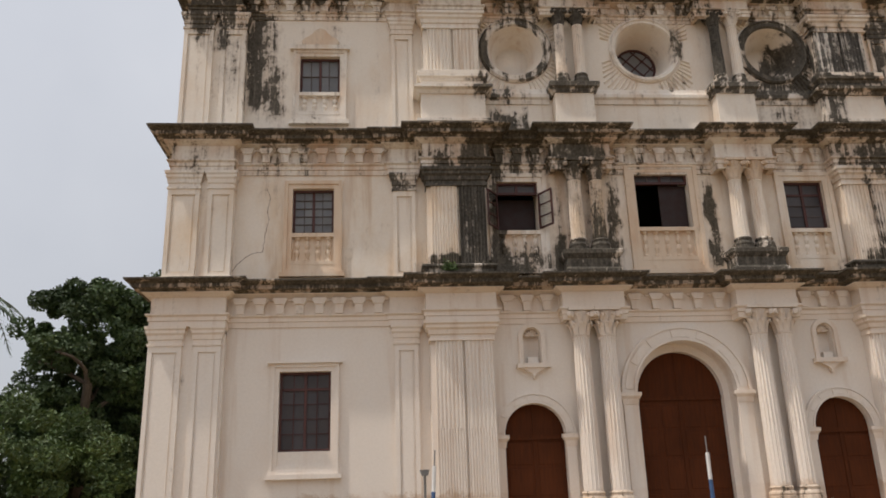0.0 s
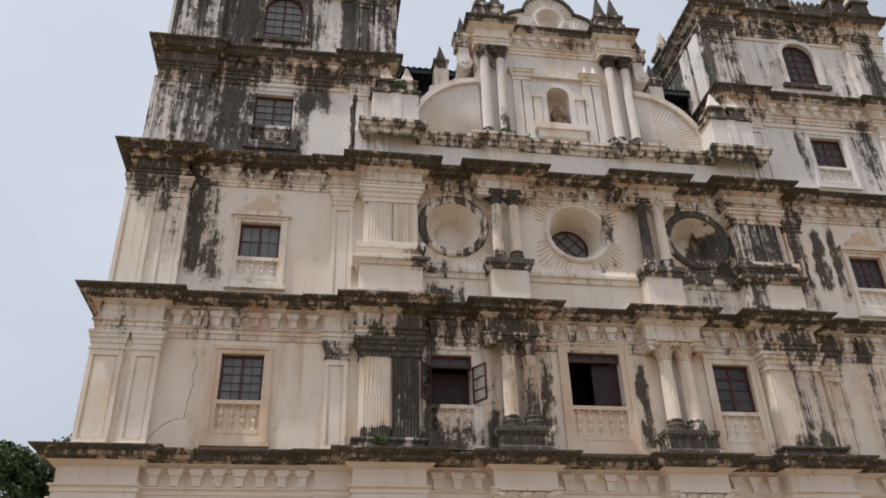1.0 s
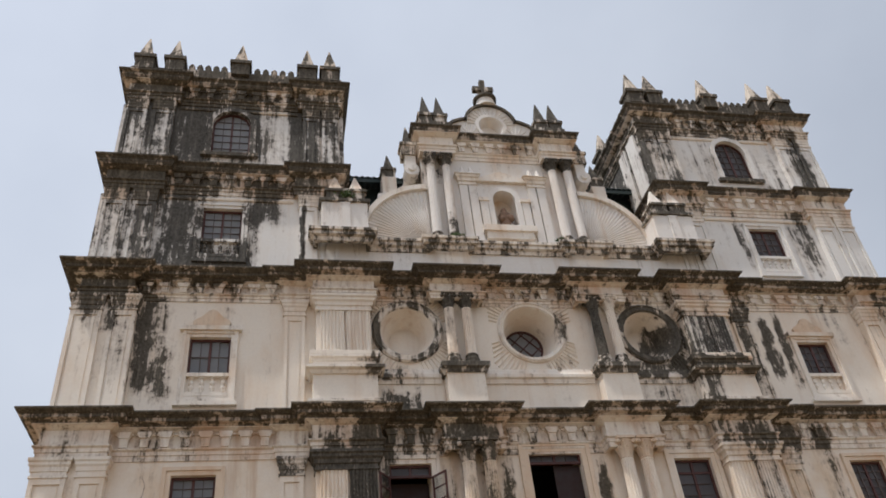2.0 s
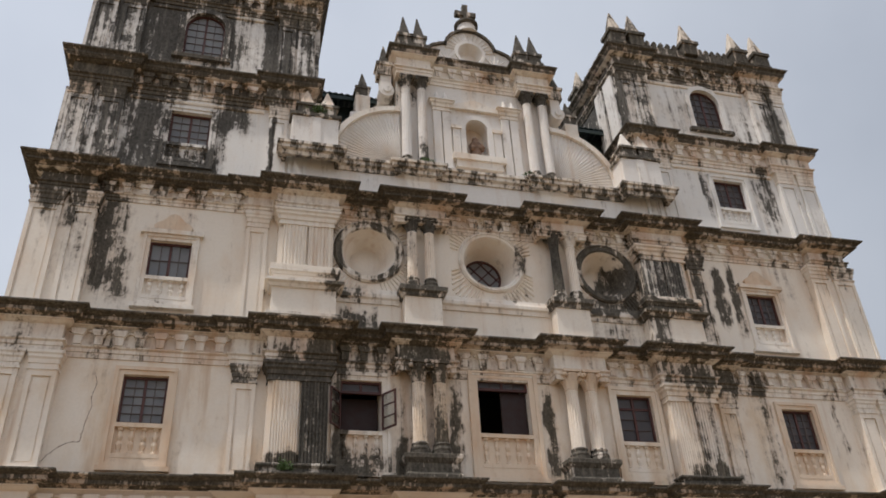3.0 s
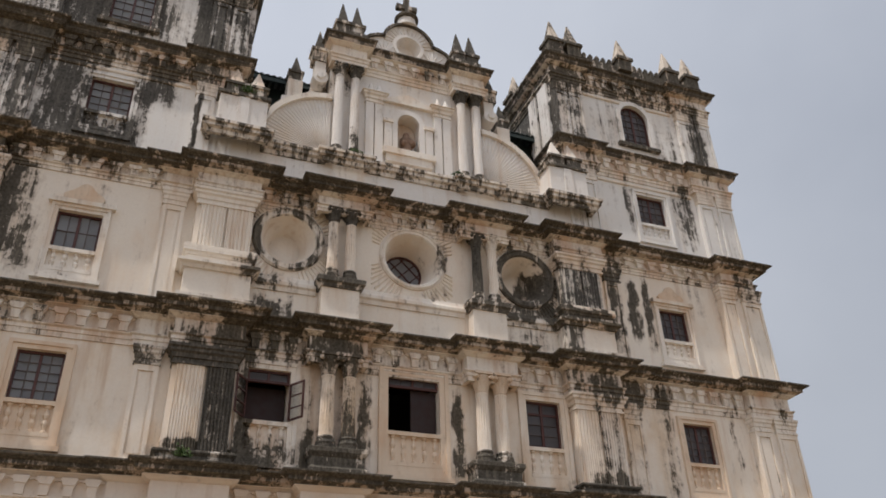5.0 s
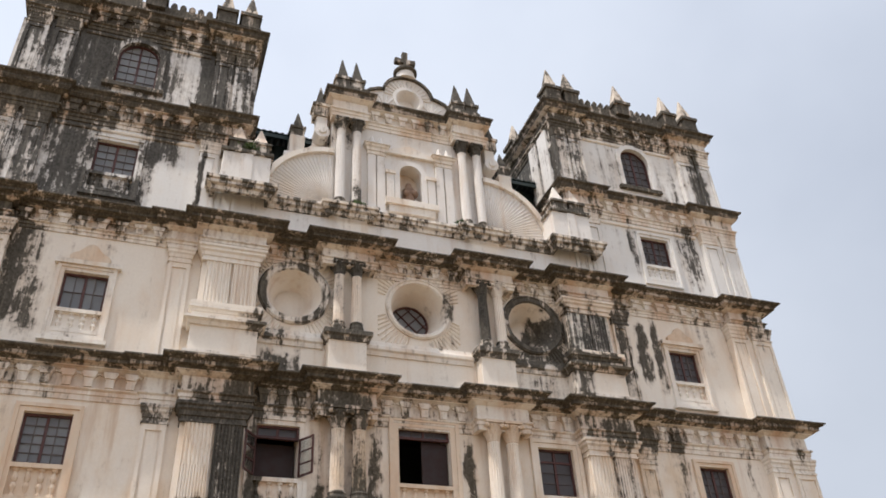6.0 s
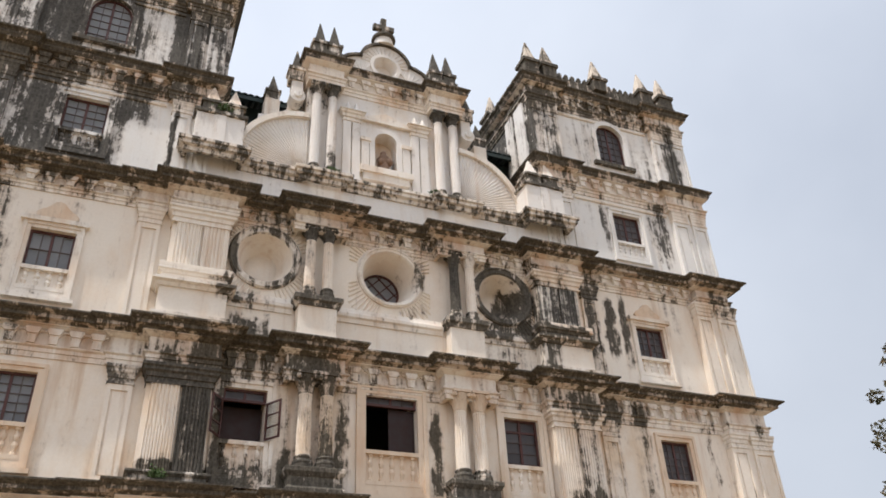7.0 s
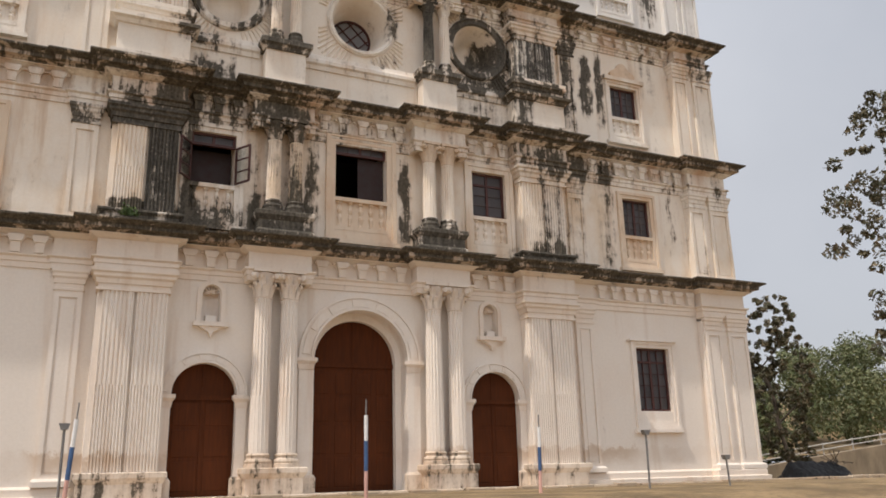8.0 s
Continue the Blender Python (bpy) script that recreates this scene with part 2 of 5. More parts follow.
# near-black colour stands in for the unlit inside of church and towers
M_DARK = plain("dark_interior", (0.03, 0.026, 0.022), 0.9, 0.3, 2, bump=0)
M_IRON = plain("black_iron", (0.02, 0.02, 0.022), 0.5, 0.3, 20, 0.6)
# roof sheet colour; also paints the shade below the eaves
M_ROOF = plain("dark_green_roof_sheet", (0.018, 0.032, 0.03), 0.6, 0.4, 2)
M_STAT = plain("brown_stone_figure", (0.24, 0.15, 0.10), 0.85, 0.4, 9, bump=0.6)
M_WHITEP = plain("white_paint", (0.75, 0.74, 0.72), 0.5, 0.1, 9)
M_RAIL = plain("weathered_white_railing", (0.50, 0.48, 0.44), 0.6, 0.25, 4)
M_BLUEP = plain("blue_paint", (0.045, 0.10, 0.22), 0.5, 0.2, 9)
M_PINKP = plain("faded_pink_paint", (0.62, 0.36, 0.30), 0.5, 0.2, 9)
M_STEEL = plain("grey_steel", (0.22, 0.21, 0.20), 0.5, 0.3, 12, 0.5)
M_TARP = plain("black_plastic_sheet", (0.014, 0.014, 0.015), 0.8, 0.5, 3, bump=0.8)
M_CONC = plain("stained_retaining_wall", (0.25, 0.195, 0.13), 0.9, 0.45, 1.2, stretch=(1, 1, 0.4), bump=0.7)
M_BARK = plain("grey_brown_bark", (0.085, 0.066, 0.05), 0.9, 0.4, 6, stretch=(3, 3, 0.6), bump=0.8)


def glass_mat(name, lo, hi):
    m, n, l, b = node_mat(name)
    pos = n.new("ShaderNodeNewGeometry").outputs["Position"]
    f = noisen(n, l, pos, 5.0, 5, 0.7)
    rnd = n.new("ShaderNodeObjectInfo").outputs["Random"]
    c = mixc(n, l, mathn(n, l, "ADD", mathn(n, l, "MULTIPLY", f, 0.6), mathn(n, l, "MULTIPLY", rnd, 0.4)), lo, hi)
    l.new(c, b.inputs["Base Color"])
    l.new(smooth(n, l, f, 0.3, 0.7, 0.3, 0.6), b.inputs["Roughness"])
    b.inputs["Specular IOR Level"].default_value = 0.35
    b.inputs["Transmission Weight"].default_value = 0.3
    b.inputs["IOR"].default_value = 1.5
    return m


M_GLASS = glass_mat("dusty_dark_glass", (0.04, 0.035, 0.037), (0.13, 0.115, 0.118))
M_CLEAR = bpy.data.materials.new("clear_window_glass")
M_CLEAR.use_nodes = True
for key, v in (("Transmission Weight", 1.0), ("Roughness", 0.06), ("IOR", 1.45), ("Base Color", (0.85, 0.88, 0.88, 1))):
    M_CLEAR.node_tree.nodes["Principled BSDF"].inputs[key].default_value = v
# pale tones hold dust and also sky reflection put into the base colour
M_PALE = glass_mat("pale_dusty_glass", (0.14, 0.145, 0.155), (0.36, 0.37, 0.38))


def leaf_mat(name, c1, c2):
    m, n, l, b = node_mat(name)
    k = n.new("ShaderNodeNewGeometry").outputs["Random Per Island"]
    f = noisen(n, l, n.new("ShaderNodeNewGeometry").outputs["Position"], 0.5, 3, 0.5)
    mid = mixc(n, l, k, c1, c2)
    l.new(mixc(n, l, smooth(n, l, f, 0.35, 0.7, 0.0, 0.6), mid, tuple(0.5 * c for c in c1)), b.inputs["Base Color"])
    b.inputs["Roughness"].default_value = 0.6
    b.inputs["Transmission Weight"].default_value = 0.0
    return m


M_LEAF = leaf_mat("mango_leaves", (0.03, 0.06, 0.018), (0.075, 0.125, 0.036))
M_BUSH = leaf_mat("fresh_green_leaves", (0.042, 0.085, 0.02), (0.11, 0.165, 0.038))
M_TEAK = leaf_mat("dry_teak_leaves", (0.07, 0.08, 0.04), (0.21, 0.155, 0.09))
# scrub green lightened so that distance haze sits in the leaf colour
M_HILL = leaf_mat("hill_scrub_leaves", (0.07, 0.098, 0.03), (0.19, 0.185, 0.08))
M_PALM = leaf_mat("palm_leaflets", (0.03, 0.06, 0.02), (0.07, 0.11, 0.035))


def ground_mat():
    m, n, l, b = node_mat("dry_grass_ground")
    pos = n.new("ShaderNodeNewGeometry").outputs["Position"]
    f, g = noisen(n, l, pos, 0.7, 6, 0.65), noisen(n, l, pos, 9.0, 6, 0.7)
    c = mixc(n, l, smooth(n, l, f, 0.35, 0.65), (0.15, 0.10, 0.052), (0.33, 0.23, 0.12))
    c = mixc(n, l, smooth(n, l, g, 0.45, 0.7, 0, 0.7), c, (0.09, 0.08, 0.035))
    l.new(c, b.inputs["Base Color"])
    b.inputs["Roughness"].default_value = 0.95
    bumped(n, l, b, g, 0.8, 0.06)
    return m


M_GROUND = ground_mat()


# ---- mesh helpers ----
def link(name, bm, material, parent=None, label="", loc=None, smoothed=False):
    me = bpy.data.meshes.new(name)
    bmesh.ops.recalc_face_normals(bm, faces=bm.faces)
    if smoothed:
        for f in bm.faces:
            f.smooth = True
    bm.to_mesh(me)
    bm.free()
    me.materials.append(material)
    ob = new(name, me)
    ob.parent = parent
    if loc:
        ob.location = loc
    if label:
        ob["label"] = label
    return ob


def part(name, bm, material, parent, label="", loc=None, smoothed=False):
    return link(name, bm, material, parent, label, loc, smoothed)


def again(ob, loc, parent=None, rz=0.0, flip=False):
    """Another object on the same mesh."""
    o = new(ob.name.split(".")[0], ob.data)
    o.parent = parent if parent else ob.parent
    o.location = loc
    o.rotation_euler = (0, 0, rz)
    if flip:
        o.scale = (-1, 1, 1)
    if "label" in ob:
        o["label"] = ob["label"]
    return o


def box(bm, x0, x1, y0, y1, z0, z1):
    v = [bm.verts.new((x, y, z)) for x in (x0, x1) for y in (y0, y1) for z in (z0, z1)]
    for a in ((0, 1, 3, 2), (4, 6, 7, 5), (0, 4, 5, 1), (2, 3, 7, 6), (0, 2, 6, 4), (1, 5, 7, 3)):
        bm.faces.new([v[i] for i in a])


def boxm(*dims):
    bm = bmesh.new()
    box(bm, *dims)
    return bm


def soft_box(x0, x1, y0, y1, z0, z1, r=0.02):
    bm = boxm(x0, x1, y0, y1, z0, z1)
    bmesh.ops.bevel(bm, geom=bm.edges[:], offset=r, segments=2, affect="EDGES", profile=0.6)
    return bm


def prism(bm, poly, y0, y1):
    """A polygon in x and z, drawn out from y0 to y1."""
    a = [bm.verts.new((x, y0, z)) for x, z in poly]
    b = [bm.verts.new((x, y1, z)) for x, z in poly]
    bm.faces.new(a), bm.faces.new(b[::-1])
    for i in range(len(poly)):
        j = (i + 1) % len(poly)
        bm.faces.new((a[i], a[j], b[j], b[i]))


def lathe(bm, prof, n=16, cx=0, cy=0, cz=0):
    rings = [[bm.verts.new((cx + r * math.cos(2 * math.pi * k / n), cy + r * math.sin(2 * math.pi * k / n), cz + z)) for k in range(n)] for r, z in prof]
    for a, b in zip(rings, rings[1:]):
        for k in range(n):
            bm.faces.new((a[k], a[(k + 1) % n], b[(k + 1) % n], b[k]))
    bm.faces.new(rings[0][::-1]), bm.faces.new(rings[-1])


def sweep(bm, path, prof, closed_ends=True):
    """A moulding: prof (out, z) carried along a plan path of right-angled steps, out to its right-hand side seen from above."""
    n = len(path)
    dirs = []
    for (x0, y0), (x1, y1) in zip(path, path[1:]):
        k = math.hypot(x1 - x0, y1 - y0)
        dirs.append(((y1 - y0) / k, -(x1 - x0) / k))
    rings = []
    for i, (x, y) in enumerate(path):
        if i == 0:
            ox, oy = dirs[0]
        elif i == n - 1:
            ox, oy = dirs[-1]
        else:
            a, b = dirs[i - 1], dirs[i]
            if abs(a[0] * b[0] + a[1] * b[1]) > 0.9:
                ox, oy = a
            else:
                ox, oy = a[0] + b[0], a[1] + b[1]
        rings.append([bm.verts.new((x + ox * o, y + oy * o, z)) for o, z in prof])
    m = len(prof)
    for a, b in zip(rings, rings[1:]):
        for k in range(m):
            bm.faces.new((a[k], b[k], b[(k + 1) % m], a[(k + 1) % m]))
    bm.faces.new(rings[0]), bm.faces.new(rings[-1][::-1])


def arc(cx, cz, r, a0, a1, n, rz=None):
    rz = r if rz is None else rz
    return [(cx + r * math.cos(radians(a0 + (a1 - a0) * i / n)), cz + rz * math.sin(radians(a0 + (a1 - a0) * i / n))) for i in range(n + 1)]


def rect(x0, x1, z0, z1):
    return [(x0, z0), (x1, z0), (x1, z1), (x0, z1)]


def arched(x0, x1, z0, zs, n=14, rz=None):
    c, r = (x0 + x1) / 2, (x1 - x0) / 2
    return [(x0, z0), (x1, z0)] + arc(c, zs, r, 0, 180, n, rz)


def pierced(outer, holes, y0, y1):
    """A wall slab from y0 to y1 with openings right through it."""
    bm = bmesh.new()
    for y in (y0, y1):
        edges = []
        for loop in [outer] + holes:
            vs = [bm.verts.new((x, y, z)) for x, z in loop]
            edges += [bm.edges.new((vs[i], vs[(i + 1) % len(vs)])) for i in range(len(vs))]
        bmesh.ops.triangle_fill(bm, use_beauty=True, use_dissolve=False, edges=edges)
    for loop in [outer] + holes:
        f = [bm.verts.new((x, y0, z)) for x, z in loop]
        b = [bm.verts.new((x, y1, z)) for x, z in loop]
        for i in range(len(loop)):
            j = (i + 1) % len(loop)
            bm.faces.new((f[i], f[j], b[j], b[i]))
    bmesh.ops.remove_doubles(bm, verts=bm.verts, dist=0.0005)
    return bm


def band(inner, outer, y0, y1):
    """A flat ring between two outlines of the same number of points, drawn out in y."""
    bm = bmesh.new()
    n = len(inner)
    q = [[bm.verts.new((x, y, z)) for x, z in loop] for loop, y in ((inner, y0), (outer, y0), (outer, y1), (inner, y1))]
    for a in range(4):
        for i in range(n):
            j = (i + 1) % n
            bm.faces.new((q[a][i], q[a][j], q[(a + 1) % 4][j], q[(a + 1) % 4][i]))
    return bm


def ribbon(inner, outer, y0, y1):
    """An open curved strip between two outlines, drawn out in y."""
    bm = bmesh.new()
    n = len(inner)
    q = [[bm.verts.new((x, y, z)) for x, z in loop] for loop, y in ((inner, y0), (outer, y0), (outer, y1), (inner, y1))]
    for a in range(4):
        for i in range(n - 1):
            bm.faces.new((q[a][i], q[a][i + 1], q[(a + 1) % 4][i + 1], q[(a + 1) % 4][i]))
    bm.faces.new([q[a][0] for a in range(4)]), bm.faces.new([q[a][-1] for a in range(4)])
    return bm


# ---- ground ----
def ground_z(x, y):
    d = min(max((-y - 7.5) / 10.5, 0.0), 1.0)
    z = -1.25 * d * d * (3 - 2 * d)
    if x > 15.5:
        z -= 0.25 * min(1.0, (x - 15.5) / 3)
    return z


def build_ground():
    bm = bmesh.new()
    xs = [-900, -300, -120] + [-60 + 2 * i for i in range(61)] + [120, 300, 900]
    ys = [-900, -300, -100] + [-45 + 1.5 * i for i in range(71)] + [120, 300, 900]
    grid = [[bm.verts.new((x, y, ground_z(x, y) + (0.03 * noise.noise((x * 0.5, y * 0.5, 0)) if -15 < y < -2.2 else 0))) for y in ys] for x in xs]
    for i in range(len(xs) - 1):
        for j in range(len(ys) - 1):
            bm.faces.new((grid[i][j], grid[i + 1][j], grid[i + 1][j + 1], grid[i][j + 1]))
    tagged(link("ground", bm, M_GROUND, smoothed=True), "dry brown grass ground sloping down from the church", "ground", kind="structure")


build_ground()

# ---- the church ----
C = [0.0, 6.40, 10.70, 15.45, 19.90, 24.10]   # cornice tops
HALF = [13.85, 13.62, 13.42]                  # half widths of the three full storeys
church = new("church")
tagged(church, "large whitewashed baroque church front with black mould streaks and two towers", "church")


def mirror_path(half):
    """Left half of a plan path (x negative), completed with its mirror image."""
    return half + [(-x, y) for x, y in reversed(half)]


def facade_path(w):
    p = [(-w, 7.0), (-w, -0.30), (-12.0, -0.30), (-12.0, 0.0), (-7.74, 0.0), (-7.74, -0.10), (-6.80, -0.10), (-6.80, -0.45), (-4.98, -0.45), (-4.98, 0.0)]
    p += [(-3.18, 0.0), (-3.18, -0.42), (-1.55, -0.42), (-1.55, 0.0)]
    return mirror_path(p)


def entablature(path, c, mat=None, out=0.55, q=1.0):
    """Architrave, frieze, cornice; q below 1 lowers the architrave and frieze."""
    bm = bmesh.new()
    sweep(bm, path, [(o, c - 0.18 + q * (z - c + 0.18)) for o, z in [(-0.1, c - 1.08), (0.04, c - 1.08), (0.04, c - 0.94), (0.07, c - 0.93), (0.07, c - 0.83), (0.13, c - 0.79), (0.13, c - 0.75),
                     (0.02, c - 0.74), (0.02, c - 0.32), (0.10, c - 0.29), (0.17, c - 0.24), (0.22, c - 0.23), (0.22, c - 0.18), (-0.1, c - 0.18)]])
    ent = part("entablature", bm, mat or M_FRIEZE, church, "stained plaster entablature with stepped mouldings")
    bm = bmesh.new()
    sweep(bm, path, [(-0.08, c - 0.20), (0.24, c - 0.20), (0.26, c - 0.15), (out * 0.70, c - 0.13), (out * 0.70, c - 0.035), (-0.08, c - 0.035)])
    part("cornice", bm, M_FASCIA, church, "projecting cornice fascia stained brown and black")
    bm = bmesh.new()
    sweep(bm, path, [(-0.07, c - 0.034), (out * 0.74, c - 0.034), (out * 0.80, c), (out * 0.93, c + 0.02), (out, c + 0.05), (out, c + 0.09), (out - 0.1, c + 0.12), (-0.07, c + 0.17)])
    part("cornice_lip", bm, M_CORONA, church, "black mouldy cornice edge")
    return ent


def corbel_mesh():
    poly = [(-0.10, 0), (0.10, 0)] + [(0.26 - 0.16 * math.cos(radians(a)), 0.20 + 0.17 * math.sin(radians(a))) for a in (0, 30, 60, 90)]
    poly += [(0.26, 0.42), (-0.26, 0.42)] + [(-0.26 + 0.16 * math.cos(radians(a)), 0.20 + 0.17 * math.sin(radians(a))) for a in (90, 60, 30, 0)]
    bm = bmesh.new()
    prism(bm, poly, -0.06, 0.0)
    prism(bm, [(-0.10, 0.0), (0.10, 0.0), (0.105, 0.20), (0.13, 0.24), (0.18, 0.37), (0.18, 0.42), (-0.18, 0.42), (-0.18, 0.37), (-0.13, 0.24), (-0.105, 0.20)], -0.14, -0.055)
    prism(bm, [(-0.13, 0.25), (0.13, 0.25), (0.18, 0.37), (0.18, 0.42), (-0.18, 0.42), (-0.18, 0.37)], -0.18, -0.135)
    return bm


CORBEL = {}


def corbels(c, runs, parent, mat, q=1.0):
    """Rows of stepped brackets with small arches between them under a cornice; runs of (x0, x1, y)."""
    for x0, x1, y in runs:
        k = max(1, round((x1 - x0) / 0.53))
        for i in range(k):
            at = (x0 + (i + 0.5) * (x1 - x0) / k, y - 0.02, c - 0.18 - 0.56 * q)
            if mat.name not in CORBEL:
                ob = CORBEL[mat.name] = part("corbel", corbel_mesh(), mat, parent, loc=at)
            else:
                ob = again(CORBEL[mat.name], at, parent)
            ob.scale = (1, 1, q)


def panel_pilaster(x0, x1, z0, z1, d, mat, panel=True):
    """A flat pilaster with a sunk panel, on a low base, under a stepped cap."""
    bm = bmesh.new()
    if panel:
        f = 0.11
        q = pierced(rect(x0, x1, z0, z1), [rect(x0 + f, x1 - f, z0 + 0.25, z1 - 0.16)], -d, 0.0)
        me = bpy.data.meshes.new("t")
        q.to_mesh(me)
        q.free()
        bm.from_mesh(me)
        bpy.data.meshes.remove(me)
        box(bm, x0 + f, x1 - f, -d + 0.05, 0.0, z0 + 0.25, z1 - 0.16)
        box(bm, x0 + f + 0.05, x1 - f - 0.05, -d + 0.03, 0.0, z0 + 0.30, z1 - 0.21)
    else:
        box(bm, x0, x1, -d, 0, z0, z1)
    p = part("pilaster", bm, mat, church)
    return p


def cap_block(x0, x1, z1, d, mat, h=0.52, ov=0.17):
    """Stepped cap of a pilaster."""
    bm = bmesh.new()
    path = [(x0, 0.0), (x0, -d), (x1, -d), (x1, 0.0)]
    z = z1 - h
    sweep(bm, path, [(-0.05, z), (0.03, z), (0.03, z + 0.06), (0.0, z + 0.07), (0.0, z + 0.16), (ov * .24, z + 0.17), (ov * .35, z + 0.28), (ov * .7, z + 0.33), (ov * .7, z + 0.40),
                     (ov, z + 0.44), (ov, z + h - 0.003), (-0.05, z + h - 0.003)])
    part("pilaster_cap", bm, mat, church)


def fluted_front(x0, x1, z0, z1, d, n, mat, name="fluted_pilaster", back=0.0):
    """A pilaster whose face is cut into flutes, denser near the foot."""
    bm = bmesh.new()
    pts = []
    w = (x1 - x0) / n
    for i in range(n):
        a = x0 + i * w
        for f, o in ((0.0, 0), (0.22, 0), (0.32, 0.024), (0.5, 0.038), (0.68, 0.024), (0.78, 0)):
            pts.append((a + f * w, -d + o))
    pts.append((x1, -d))
    lo = [bm.verts.new((x, y, z0)) for x, y in pts]
    hi = [bm.verts.new((x, y, z1)) for x, y in pts]
    for i in range(len(pts) - 1):
        bm.faces.new((lo[i], lo[i + 1], hi[i + 1], hi[i]))
    e = [bm.verts.new((x, back, z)) for x in (x0, x1) for z in (z0, z1)]
    bm.faces.new((e[0], lo[0], hi[0], e[1])), bm.faces.new((lo[-1], e[2], e[3], hi[-1]))
    bm.faces.new(hi + [e[3], e[1]]), bm.faces.new(lo[::-1] + [e[0], e[2]])
    return part(name, bm, mat, church)


def plinth_block(x0, x1, z0, z1, d, mat, name="pedestal", label="mossy stained stone pedestal"):
    bm = bmesh.new()
    path = [(x0, 0.05), (x0, -d), (x1, -d), (x1, 0.05)]
    h = z1 - z0
    t = min(0.16, h * 0.22)
    sweep(bm, path, [(-0.06, z0), (0.10, z0), (0.10, z0 + t), (0.03, z0 + t * 1.5), (0.03, z1 - t * 1.6), (0.06, z1 - t * 1.4), (0.12, z1 - t * 0.8), (0.12, z1 - 0.02), (0.09, z1), (-0.06, z1)])
    box(bm, x0 + 0.03, x1 - 0.03, -d + 0.03, 0.04, z0 + 0.01, z1 - 0.015)
    return part(name, bm, mat, church, label)


def fluted_column(x, y, z0, z1, r, mat, cap_h=0.75, flutes=16, cap_mat=None):
    """Column > shaft with flutes, moulded base, leafy capital."""
    base_h = 0.34
    bm = bmesh.new()
    lathe(bm, [(r * 1.42, 0), (r * 1.42, 0.09), (r * 1.3, 0.10), (r * 1.38, 0.15), (r * 1.3, 0.20), (r * 1.12, 0.22), (r * 1.12, 0.26), (r * 1.22, 0.30), (r * 1.1, base_h)], 20, x, y, z0)
    base = part("column", bm, M_FOOT if z0 < 1 else M_STONE, church, "fluted plaster column with moulded base")
    bm = bmesh.new()
    zs, ze = z0 + base_h, z1 - cap_h
    cabled = zs + (ze - zs) * 0.36
    groove = ((0.0, 1.0), (0.25, 1.0), (0.42, 0.90), (0.6, 0.86), (0.83, 0.90))
    reed = ((0.0, 1.0), (0.22, 0.985), (0.34, 0.93), (0.6, 0.955), (0.87, 0.93))
    for count, cut, steps in ((flutes, reed, ((zs, 1.02), (cabled, 1.0))), (flutes, groove, ((cabled, 0.99), (ze - 0.06, 0.86), (ze - 0.06, 0.95), (ze, 0.95)))):
        rings = []
        for z, s in steps:
            rings.append([bm.verts.new((x + r * s * o * math.cos(2 * math.pi * (i + f) / count), y + r * s * o * math.sin(2 * math.pi * (i + f) / count), z)) for i in range(count) for f, o in cut])
        for a, b in zip(rings, rings[1:]):
            for k in range(len(a)):
                bm.faces.new((a[k], a[(k + 1) % len(a)], b[(k + 1) % len(a)], b[k]))
        bm.faces.new(rings[-1])
    part("shaft", bm, mat, base)
    bm = bmesh.new()
    h = cap_h
    lathe(bm, [(r * 0.9, 0), (r * 1.0, 0.03), (r * 0.9, 0.06), (r * 0.92, h * 0.5), (r * 1.25, h * 0.86)], 16, x, y, ze)
    for row, (zz, n, s) in enumerate(((0.05, 8, 1.0), (h * 0.33, 8, 1.12))):
        for i in range(n):
            a = 2 * math.pi * (i + 0.5 * row) / n
            ca, sa = math.cos(a), math.sin(a)
            col = []
            for rr, z, w in ((0.90, 0.0, 0.30), (1.04, h * 0.22, 0.36), (1.22, h * 0.36, 0.34), (1.46, h * 0.42, 0.20), (1.44, h * 0.33, 0.12)):
                rad = r * rr * s
                ww = r * w
                col.append([bm.verts.new((x + ca * (rad + q) - sa * k * ww, y + sa * (rad + q) + ca * k * ww, ze + zz + z)) for k, q in ((-1, 0), (0, 0.02), (1, 0))])
            for p, q in zip(col, col[1:]):
                for k in (0, 1):
                    bm.faces.new((p[k], p[k + 1], q[k + 1], q[k]))
    for sx in (-1, 1):
        for sy in (-1, 1):
            m = Matrix.Translation((x + sx * r * 1.2, y + sy * r * 1.2, ze + h * 0.74)) @ Matrix.Rotation(sx * sy * math.pi / 4, 4, "Z") @ Matrix.Rotation(math.pi / 2, 4, "X")
            bmesh.ops.create_cone(bm, cap_ends=True, segments=10, radius1=r * 0.36, radius2=r * 0.30, depth=r * 0.5, matrix=m)
    q = r * 1.38
    box(bm, x - q, x + q, y - q, y + q, ze + h * 0.88, z1)
    part("capital", bm, cap_mat or mat, base, "leafy plaster capital")
    return base


def baluster_mesh(h, r=0.075):
    bm = bmesh.new()
    lathe(bm, [(r, 0), (r, h * .08), (r * .5, h * .12), (r * .62, h * .2), (r * 1.0, h * .34), (r * .85, h * .42), (r * .45, h * .50), (r * .85, h * .58),
               (r * 1.0, h * .66), (r * .6, h * .80), (r * .5, h * .88), (r, h * .92), (r, h)], 8)
    return bm


BALUSTERS = {}


